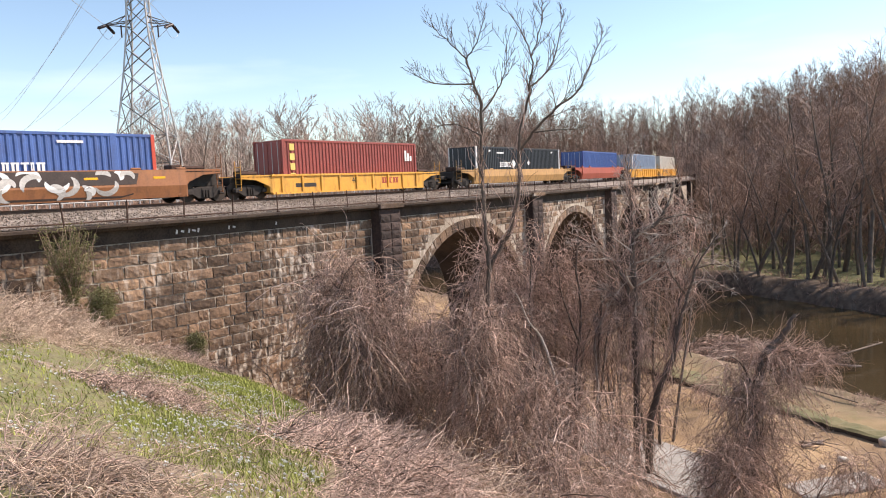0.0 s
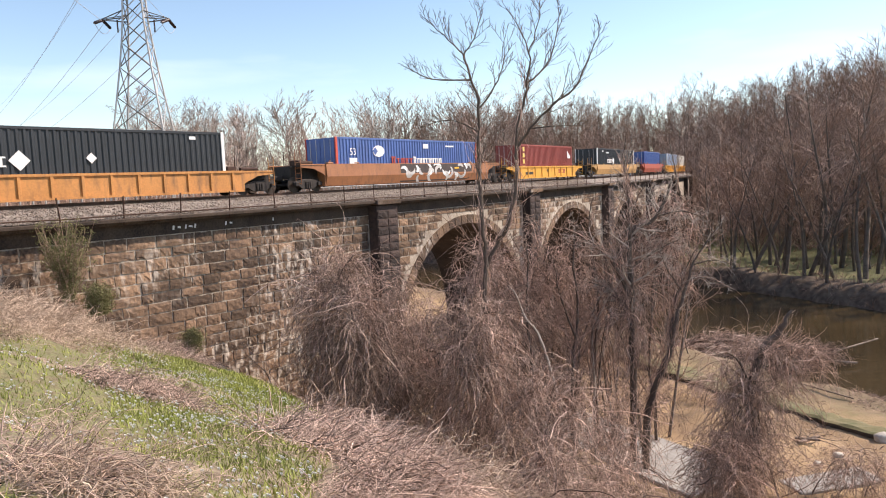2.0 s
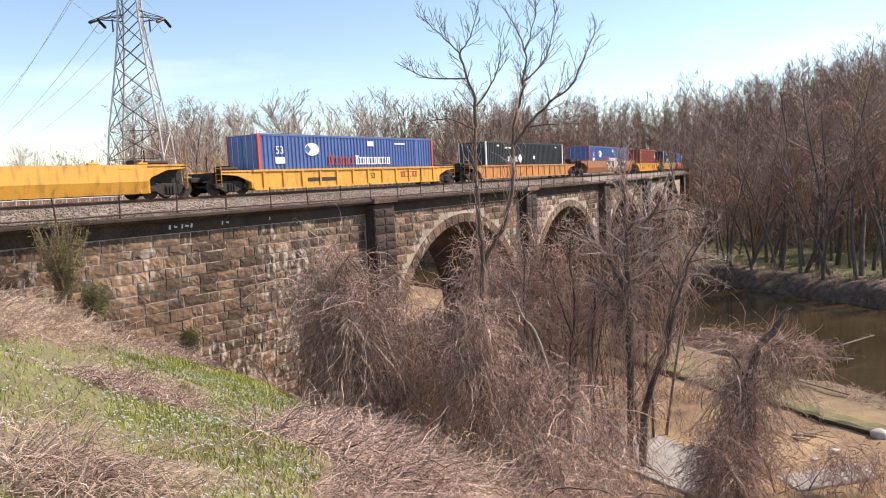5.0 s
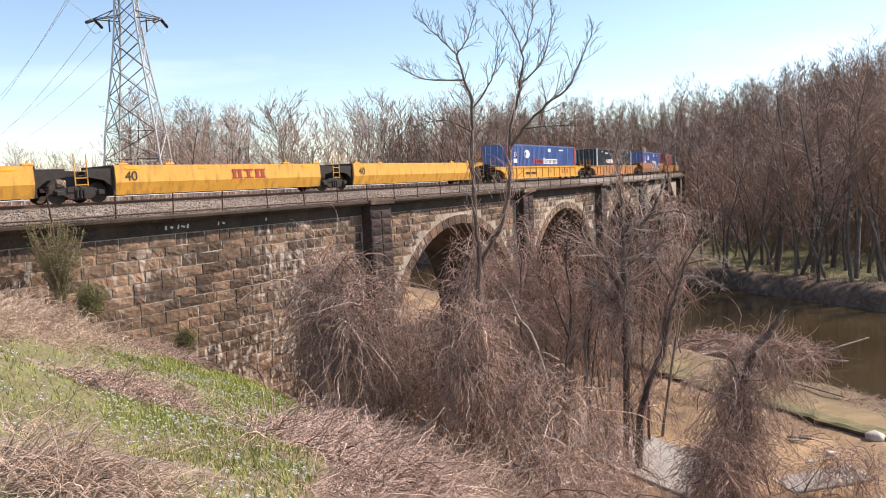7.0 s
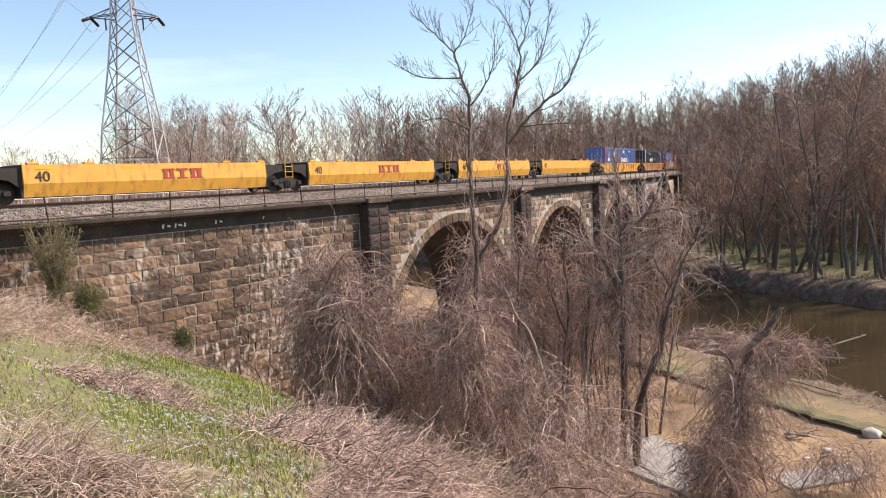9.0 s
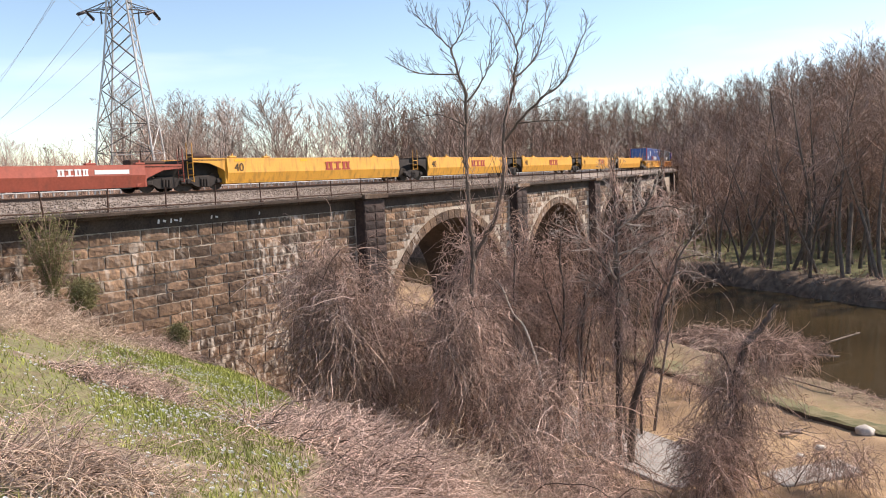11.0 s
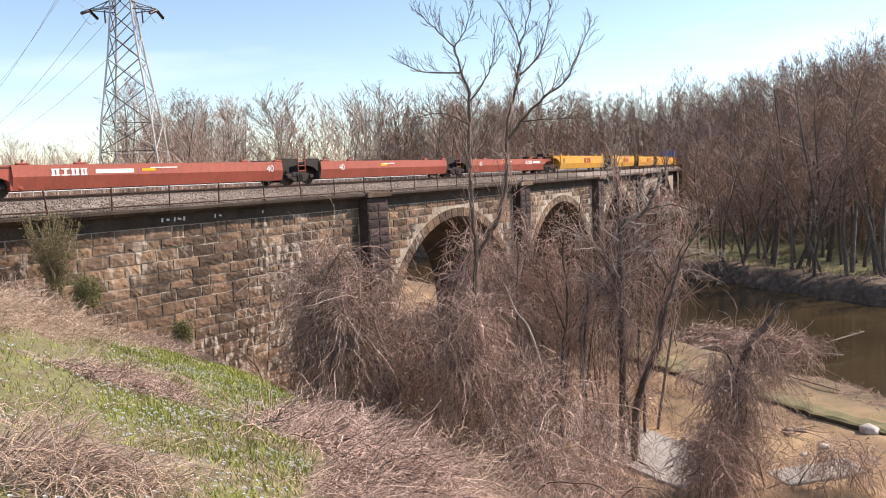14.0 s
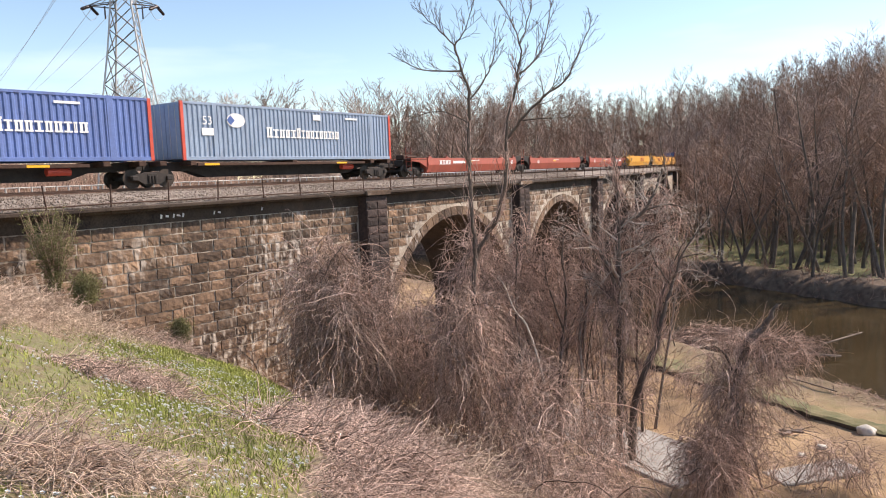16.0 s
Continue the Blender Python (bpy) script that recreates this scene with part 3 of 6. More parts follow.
def bogie(car, x, span=0.89):
    """A two-axle truck as one part of a car, with its wheels under it."""
    bm = bmesh.new()
    box(bm, -0.28, 0.28, -1.1, 1.1, 0.42, 0.72, 0.04)
    for a in (-span, span):
        rod(bm, (a, -0.95, 0.46), (a, 0.95, 0.46), 0.08, sides=8)
    b = part("bogie", bm, M_UNDER, car)
    b.location = (x, 0, 0)
    for a in (-span, span):
        for y, f in ((-0.76, 1), (0.76, -1)):
            w = new("wheel", WHEEL_MESH)
            w.parent = b
            w.matrix_basis = pose(a, y, 0.456, 0, 0, 0 if f > 0 else 180)
    for y, rz in ((-1.0, 0), (1.0, 180)):
        f = new("side_frame", FRAME_MESH)
        f.parent = b
        f.matrix_basis = pose(0, y, 0, 0, 0, rz)
    return b


def end_platform(car, x, sg, paint, top=1.2, reach=2.3, half=1.35):
    """Deck over the truck at a car's end, with its coupler, ladder and brake rail."""
    bm = bmesh.new()
    box(bm, min(x, x + sg * reach), max(x, x + sg * reach), -0.75, 0.75, 0.78, top - 0.12, 0.02)
    box(bm, min(x, x + sg * (reach - 0.2)), max(x, x + sg * (reach - 0.2)), -half, half, top - 0.14, top - 0.08)
    part("end_platform", bm, M_UNDER, car)
    bm = bmesh.new()
    o = [(x - sg * 0.4, top), (x + sg * (reach - 0.3), top), (x + sg * (reach - 0.3), top - 0.2), (x + sg * 1.0, top - 0.28), (x + sg * 0.2, top - 0.6), (x - sg * 0.4, 0.3)]
    for y in (-half, half - 0.06):
        bm = prism(bmesh.new(), o, y, y + 0.06)
        bmesh.ops.recalc_face_normals(bm, faces=bm.faces)
        part("end_bracket", bm, paint, car)
    bm = bmesh.new()
    for y in (-half - 0.02, -half + 0.42):
        rod(bm, (x + sg * (reach - 0.25), y, 0.45), (x + sg * (reach - 0.25), y, top + 0.75), 0.022)
    for z in (0.5, 0.8, 1.1, 1.4, 1.7):
        rod(bm, (x + sg * (reach - 0.25), -half - 0.02, z), (x + sg * (reach - 0.25), -half + 0.42, z), 0.018)
    part("ladder", bm, paint, car)
    bm = bmesh.new()
    box(bm, min(x + sg * reach, x + sg * (reach + 0.75)), max(x + sg * reach, x + sg * (reach + 0.75)), -0.14, 0.14, 0.72, 0.98, 0.04)
    part("coupler", bm, M_UNDER, car)
    bm = bmesh.new()
    box(bm, x + sg * 0.5 - 0.3, x + sg * 0.5 + 0.3, 0.2, 0.9, top - 0.05, top + 0.3, 0.05)
    part("brake_box", bm, M_RUST, car)
    bm = bmesh.new()
    rod(bm, (x + sg * 1.2, 0.9, top), (x + sg * 1.2, 0.9, top + 0.8), 0.03)
    part("brake_post", bm, M_RUST, car)
    bm = bmesh.new()
    rod(bm, (x + sg * 0.4, -0.6, top + 0.1), (x + sg * 1.5, -0.6, top + 0.1), 0.11, sides=8)
    part("air_tank", bm, M_RUST, car)


def well_car(name, label, a, b, paint, top=1.28, ribs=0, smooth_side=False, bogies=(True, True), couple=(True, True), kick=True):
    """A well car: two side sills, floor and end platforms. a, b: the body's ends in local x."""
    car = thing(name, label, "well car", "well cars of the train")
    bm = bmesh.new()
    if smooth_side:
        o = [(-1.30, 0.30), (-1.46, 0.86), (-1.40, top), (-1.30, top), (-1.30, 0.9)]
    else:
        o = [(-1.36, 0.24), (-1.36, top), (-1.28, top), (-1.28, 0.24)]
    for sg, nm in ((1, "side_sill"), (-1, "side_sill")):
        bm = bmesh.new()
        rows = []
        for x in (a, a + 0.6, b - 0.6, b):
            rows.append([bm.verts.new((x, y * sg, z)) for y, z in o])
        n = len(o)
        for r0, r1 in zip(rows[:-1], rows[1:]):
            for j in range(n):
                bm.faces.new((r0[j], r0[(j + 1) % n], r1[(j + 1) % n], r1[j]))
        bm.faces.new(rows[0])
        bm.faces.new(rows[-1][::-1])
        if not smooth_side:
            box(bm, a, b, sg * -1.44 if sg > 0 else 1.28, sg * -1.28 if sg > 0 else 1.44, top - 0.09, top + 0.02)
            box(bm, a, b, sg * -1.46 if sg > 0 else 1.28, sg * -1.28 if sg > 0 else 1.46, 0.20, 0.30)
        bmesh.ops.recalc_face_normals(bm, faces=bm.faces)
        part(nm, bm, paint, car)
        if ribs and sg > 0:
            for i in range(ribs):
                x = a + (b - a) * (i + 0.5) / ribs
                bm = bmesh.new()
                box(bm, x - 0.07, x + 0.07, -1.43, -1.35, 0.28, top - 0.08, 0.012)
                part("rib", bm, paint, car)
    for i in range(8):
        x = a + (b - a) * (i + 0.5) / 8
        bm = bmesh.new()
        box(bm, x - 0.25, x + 0.25, -1.3, 1.3, 0.26, 0.34)
        part("floor_beam", bm, M_UNDER, car)
    for x, sg, bg, cp in ((a, -1, bogies[0], couple[0]), (b, 1, bogies[1], couple[1])):
        bm = bmesh.new()
        box(bm, min(x, x + sg * 0.1), max(x, x + sg * 0.1), -1.34, 1.34, 0.3, top, 0.01)
        part("bulkhead", bm, paint if cp else M_UNDER, car)
        if cp:
            end_platform(car, x, sg, paint, top)
            if bg:
                bogie(car, x + sg * 1.25)
        else:
            bm = bmesh.new()
            box(bm, min(x, x + sg * 1.25), max(x, x + sg * 1.25), -0.6, 0.6, 0.72, 1.25, 0.05)
            box(bm, min(x, x + sg * 1.1), max(x, x + sg * 1.1), -1.25, 1.25, 1.15, 1.22)
            prism(bm, [(x, 0.6), (x + sg * 0.5, 1.0), (x + sg * 1.3, 1.15), (x + sg * 1.3, 1.5), (x, 1.5)], -1.30, -1.24)
            prism(bm, [(x, 0.6), (x + sg * 0.5, 1.0), (x + sg * 1.3, 1.15), (x + sg * 1.3, 1.5), (x, 1.5)], 1.24, 1.30)
            bmesh.ops.recalc_face_normals(bm, faces=bm.faces)
            part("end_platform", bm, M_UNDER, car)
            if bg:
                bogie(car, x + sg * 1.45)
                bm = bmesh.new()
                rod(bm, (x + sg * 1.2, -1.3, 0.75), (x + sg * 1.2, -1.3, 2.15), 0.025)
                rod(bm, (x + sg * 1.75, -1.3, 0.75), (x + sg * 1.75, -1.3, 2.15), 0.025)
                for z in (0.8, 1.1, 1.4):
                    rod(bm, (x + sg * 1.2, -1.3, z), (x + sg * 1.75, -1.3, z), 0.02)
                part("ladder", bm, paint, car)
    if smooth_side:
        for x in (a + 0.25, a + 2.6, b - 2.7, b - 0.4):
            bm = bmesh.new()
            box(bm, x, x + 0.5, -1.32, -1.1, top, top + 0.10, 0.03)
            rod(bm, (x + 0.2, -1.2, top), (x + 0.3, -1.2, top + 0.22), 0.05)
            part("container_guide", bm, paint, car)
    return car


TRAIN = []           # (thing, place along the track at 0 s, height)


def put(ob, s, z=0.0):
    TRAIN.append((ob, s, z))
    return ob


def word_blocks(c, x0, x1, y, z, hgt, widths, material, label, tall_first=False):
    """A painted word as a row of plain upright bars, one for each letter."""
    gap = 0.30
    tot = sum(widths) + gap * (len(widths) - 1)
    k = (x1 - x0) / tot
    x = x0
    for i, w in enumerate(widths):
        h = hgt * (1.25 if tall_first and i == 0 else 1.0)
        x1_, zb, zt, f = x + w * k * 1.12, z - hgt / 2, z - hgt / 2 + h, h * 0.16
        bm = bmesh.new()
        box(bm, x, x1_, y - 0.006, y + 0.01, zb, zb + f)
        box(bm, x, x1_, y - 0.006, y + 0.01, zt - f, zt)
        for m0 in ((0.34,) if i % 3 == 1 else (0.08, 0.6)):
            box(bm, x + (x1_ - x) * m0, x + (x1_ - x) * (m0 + 0.32), y - 0.006, y + 0.01, zb + f, zt - f)
        part("letter_block", bm, material, c, label)
        x += (w + gap) * k


def stack_marks(c, L, x_word=-2.75, x_mid=-0.3, x_end=3.1, red=True, zw=1.38, badge=-4.3):
    """Painted word blocks, size numbers and plain badges of a long container."""
    word_blocks(c, x_word, x_mid - 0.1, -1.302, zw, 0.46, (1, 1, .9, .8, 1), M_LETTER_RED if red else M_WHITE, "painted letter block", True)
    word_blocks(c, x_mid, x_end, -1.302, zw, 0.46, (.9, .9, 1, .9, 1, .9, 1, 1, .45, 1.1), M_WHITE, "white painted letter block", True)
    bm = bmesh.new()
    bmesh.ops.create_cone(bm, cap_ends=True, segments=24, radius1=0.37, radius2=0.37, depth=0.012, matrix=pose(badge + 0.25, -1.303, 2.06, 90) @ Matrix.Diagonal((1.6, 1, 1, 1)))
    part("badge", bm, M_WHITE, c, "white rounded badge")
    bm = bmesh.new()
    bmesh.ops.create_cone(bm, cap_ends=True, segments=4, radius1=0.26, radius2=0.26, depth=0.016, matrix=pose(badge - 0.1, -1.306, 2.06, 90))
    part("badge_mark", bm, M_BLUE, c, "blue diamond on the badge")
    letters("53", 0.62, M_WHITE, c, -6.55, -1.305, 1.98)
    plate(L / 2 - 4.4, L / 2 - 3.3, -1.302, 2.44, 2.55, M_WHITE, c, "number_bar")
    plate(-6.9, -6.2, -1.302, 1.25, 1.62, M_WHITE, c, "notice_plate")
    plate(0.9, 1.5, -1.302, 2.3, 2.62, M_WHITE, c, "notice_plate")


def limax_marks(c, L):
    """Plain white bars and diamond badges on the dark container."""
    word_blocks(c, -L / 2 + 3.9, -L / 2 + 5.8, -1.302, 1.45, 0.42, (.7, .35, 1, 1, .9), M_WHITE, "white painted letter block")
    for x, z, r in ((-L / 2 + 6.35, 1.5, 0.42), (1.2, 1.6, 0.24)):
        bm = bmesh.new()
        bmesh.ops.create_cone(bm, cap_ends=True, segments=4, radius1=r, radius2=r, depth=0.012, matrix=pose(x, -1.303, z, 90))
        part("badge", bm, M_WHITE, c, "white diamond badge")
    plate(-L / 2 + 3.4, -L / 2 + 4.6, -1.302, 2.35, 2.47, M_WHITE, c, "number_bar")
    for x in (-L / 2 + 2.0, L / 2 - 2.0):
        plate(x, x + 0.35, -1.302, 2.5, 2.65, M_WHITE, c, "notice_plate")


CB = 0.36
# leading containers far along the viaduct
put(container("freight_container", 16.15, "cream freight container in a well car", M_CREAM, M_CREAM), 77.5, CB)
put(well_car("well_car", "yellow well car with ribbed sides", -8.6, 8.6, M_YELLOW, ribs=12), 77.5)
put(container("freight_container", 14.6, "light blue freight container in a yellow well car", M_PALE, M_WHITE), 58.6, CB)
put(well_car("well_car", "yellow well car with ribbed sides", -8.2, 8.2, M_YELLOW, ribs=12), 58.6)
put(container("freight_container", 12.19, "blue forty-foot freight container in a red well car", M_BLUE, M_BLUE2, 2.44), 38.2, CB)
put(well_car("well_car", "faded red well car with smooth sides", -6.8, 6.8, M_REDCAR, top=1.5, smooth_side=True), 38.2)
c = container("freight_container", 16.15, "charcoal freight container with white posts and badge", M_BLACK, M_WHITE)
limax_marks(c, 16.15)
put(c, 17.35, CB)
put(well_car("well_car", "tan smooth-sided well car with worn paint", -8.6, 8.6, M_TAN, top=1.4, smooth_side=True), 17.5)

c = container("freight_container", 12.19, "dull red forty-foot corrugated freight container", M_MAROON, M_MAROON, 2.44, 0.275)
for i in range(4):
    plate(-5.55, -5.2, -1.232, 2.28 - i * 0.55, 2.66 - i * 0.55, M_LETTER_YEL, c, "letter_block", "yellow painted letter block")
for i in range(3):
    plate(4.8 + 0.28 * i, 5.0 + 0.28 * i, -1.23, 1.7, 2.4 - 0.18 * i, M_WHITE, c, "number_bar")
put(c, -4.55, CB)
k = well_car("well_car", "yellow ribbed well car with dark marks", -6.35, 7.3, M_YELLOW, ribs=9)
plate(-4.6, -3.0, -1.36, 0.55, 0.78, M_LETTER_DK, k, "number_bar")
letters("40", 0.5, M_LETTER_DK, k, 0.3, -1.372, 0.85)
word_blocks(k, 2.9, 4.5, -1.362, 0.8, 0.36, (1, 1, 1.1), M_LETTER_RED, "red painted letter block")
put(k, -5.3)

c = container("freight_container", 16.15, "blue corrugated freight container with red end posts and white words", M_BLUE, M_ORED, inset=2.0)
stack_marks(c, 16.15)
put(c, -26.4, CB)
k = well_car("well_car", "brown well car with sprayed paint swirls", -9.3, 9.3, M_BROWN, top=1.62, smooth_side=True)
put(k, -26.2)
GRAFFITI_CAR = k

c = container("freight_container", 16.15, "charcoal freight container with white posts and badge", M_BLACK, M_WHITE)
limax_marks(c, 16.15)
put(c, -50.55, CB)
k = well_car("well_car", "faded orange ribbed well car", -9.0, 9.0, M_ORANGE, ribs=14)
put(k, -50.5)

c = container("freight_container", 16.15, "blue corrugated freight container with red end posts and white words", M_BLUE, M_ORED, inset=2.0)
stack_marks(c, 16.15)
put(c, -74.3, CB)
k = well_car("well_car", "yellow ribbed well car with red letters", -8.6, 8.6, M_YELLOW, ribs=12)
plate(-4.6, -2.2, -1.36, 0.55, 0.78, M_LETTER_DK, k, "number_bar")
letters("53", 0.5, M_LETTER_DK, k, 1.2, -1.372, 0.75)
word_blocks(k, 4.1, 5.9, -1.362, 0.8, 0.40, (1, 1, 1.1), M_LETTER_RED, "red painted letter block")
put(k, -74.3)

# five yellow empty articulated units
for i, (a, b) in enumerate(((-102.9, -88.9), (-118.5, -105.8), (-134.7, -121.9), (-150.4, -137.9), (-168.4, -153.9))):
    h = (b - a) / 2
    k = well_car("well_car", "empty yellow articulated well car with slab sides", -h, h, M_YELLOW, top=1.64, smooth_side=True,
                 bogies=(True, i == 0), couple=(i == 4, i == 0))
    letters("40", 0.62, M_LETTER_DK, k, -h + 0.75, -1.464, 1.12)
    if i:
        word_blocks(k, 0.0, 2.1, -1.462, 1.14, 0.5, (1, 1, 1.1), M_LETTER_RED, "red painted letter block")
    plate(-h + 0.5, -h + 1.2, -1.425, 1.45, 1.55, M_REFLECT, k, "reflector")
    plate(-2.0, -1.5, -1.425, 1.45, 1.53, M_REFLECT, k, "reflector")
    plate(h - 1.4, h - 0.7, -1.425, 1.45, 1.53, M_REFLECT, k, "reflector")
    put(k, (a + b) / 2)
# three faded red units
for i, (a, b) in enumerate(((-187.3, -173.0), (-204.1, -190.6), (-221.2, -207.1))):
    h = (b - a) / 2
    k = well_car("well_car", "empty faded red articulated well car", -h, h, M_REDCAR, top=1.34, smooth_side=True,
                 bogies=(True, i == 0), couple=(i == 2, i == 0))
    letters("40", 0.5, M_WHITE, k, (h - 0.9) if i == 2 else -h + 1.8, -1.464, 0.95)
    if i != 1:
        word_blocks(k, -h + 1.5 if i == 2 else h - 4.0, -h + 3.0 if i == 2 else h - 2.7, -1.456, 1.02, 0.30, (1, 1, 1, .8), M_WHITE, "white painted letter block")
        plate(-h + 3.4 if i == 2 else h - 2.4, -h + 5.2 if i == 2 else h - 0.8, -1.458, 0.93, 1.12, M_WHITE, k, "number_bar")
    plate(-1.0, 0.4, -1.438, 1.12, 1.17, M_WHITE, k, "stripe")
    plate(-h + 5.6, -h + 6.3, -1.45, 1.0, 1.12, M_REFLECT, k, "reflector")
    put(k, (a + b) / 2)


def spine_car(name, label, a, b, first):
    """A narrow spine flat with arms that carry one container."""
    car = thing(name, label, "spine car", "spine cars of the train")
    bm = bmesh.new()
    prism(bm, [(a, 1.2), (b, 1.2), (b, 0.85), (b - 2.6, 0.78), (b - 3.6, 0.45), (a + 3.6, 0.45), (a + 2.6, 0.78), (a, 0.85)], -0.36, 0.36)
    bmesh.ops.recalc_face_normals(bm, faces=bm.faces)
    part("spine_beam", bm, M_UNDER, car)
    for x in (a + 0.5, a + 2.2, (a + b) / 2, b - 2.2, b - 0.5):
        bm = bmesh.new()
        box(bm, x - 0.18, x + 0.18, -1.3, 1.3, 1.04, 1.27, 0.02)
        part("cross_arm", bm, M_RUST, car)
    for y0 in (-1.34, 1.26):
        bm = bmesh.new()
        box(bm, a + 2.4, b - 3.0, y0, y0 + 0.08, 1.02, 1.16, 0.01)
        part("walkway_rail", bm, M_RUST, car)
    for x in (a + 2.8, b - 5.6):
        plate(x, x + 0.9, -1.345, 1.04, 1.14, M_REFLECT, car, "reflector")
    bm = bmesh.new()
    rod(bm, (b - 4.6, -0.75, 0.85), (b - 3.6, -0.75, 0.85), 0.17, sides=10)
    part("air_tank", bm, M_ORED, car, "orange air tank")
    bogie(car, a if not first else a + 0.0)
    if first:
        bogie(car, b - 1.6)
        bm = bmesh.new()
        box(bm, b, b + 1.3, -0.15, 0.15, 0.72, 1.0, 0.03)
        part("coupler", bm, M_UNDER, car)
        bm = bmesh.new()
        for y in (-1.3, -0.85):
            rod(bm, (b, y, 0.5), (b, y, 1.9), 0.025)
        for z in (0.6, 0.9, 1.2, 1.5, 1.8):
            rod(bm, (b, -1.3, z), (b, -0.85, z), 0.02)
        part("ladder", bm, M_RUST, car)
    return car


k = spine_car("spine_car", "rusty spine flat car carrying a pale container", -9.6, 8.4, True)
put(k, -233.5)
c = container("freight_container", 16.15, "faded pale blue corrugated container with red end posts", M_PALE, M_ORED, inset=2.0)
stack_marks(c, 16.15, -2.7, -0.45, 3.0, False, 1.45, -5.0)
put(c, -233.4, 1.3)
k = spine_car("spine_car", "rusty spine flat car carrying a blue container", -8.9, 8.0, False)
put(k, -251.1)
c = container("freight_container", 16.15, "faded blue corrugated freight container with red end posts and white words", M_FADED, M_ORED, inset=2.0)
stack_marks(c, 16.15, -1.2, 1.3, 5.0, False, 1.45, -4.3)
put(c, -251.05, 1.3)


# ---------------- fences and pylon ----------------
fence = thing("fence", "row of rusty iron fence posts along the deck edge", "fence")
bm = bmesh.new()
rod(bm, (0, 0, -0.95), (0, 0, 0.32), 0.035, 0.03, 6)
box(bm, -0.07, 0.07, -0.07, 0.07, -0.72, -0.66)
post_mesh = mesh_of("post", bm, M_RUST)
rng = random.Random(5)
s = -39.4
while s < 150:
    p = on_track(s, 2.80, 0)
    o = new("post", post_mesh)
    o.parent = fence
    o.matrix_basis = pose(p.x, p.y, p.z - 0.03 + rng.uniform(-0.05, 0.04), rng.uniform(-4, 4), rng.uniform(-4, 4), heading(s))
    s += 2.65 + rng.uniform(-0.12, 0.12)
pipe = strip_mesh("pipe", [[on_track(x, 2.84 + 0.035 * math.cos(a), -0.58 + 0.035 * math.sin(a) + 0.02 * math.sin(x * 0.9)) for a in (0, 1.05, 2.1, 3.14, 4.2, 5.24)] for x in SS], M_RUST, True)
o = new("rail_pipe", pipe)
o.parent = fence
segs = []
s = -45.0
while s < 90:
    p = on_track(s, BACK - 0.05, 0)
    segs.append((p.x, p.y, -0.7, p.x, p.y, 0.25, 0.05, 0.05))
    s += 0.62
for s in range(-45, 90, 3):
    a, b = on_track(s, BACK - 0.05, 0), on_track(s + 3, BACK - 0.05, 0)
    for z in (0.22, -0.3):
        segs.append((a.x, a.y, z, b.x, b.y, z, 0.035, 0.035))
tagged(new("far_railing", tubes("far_railing", segs, M_GALV, 4)), "grey steel railing on the far deck edge", "railing", kind="stuff")


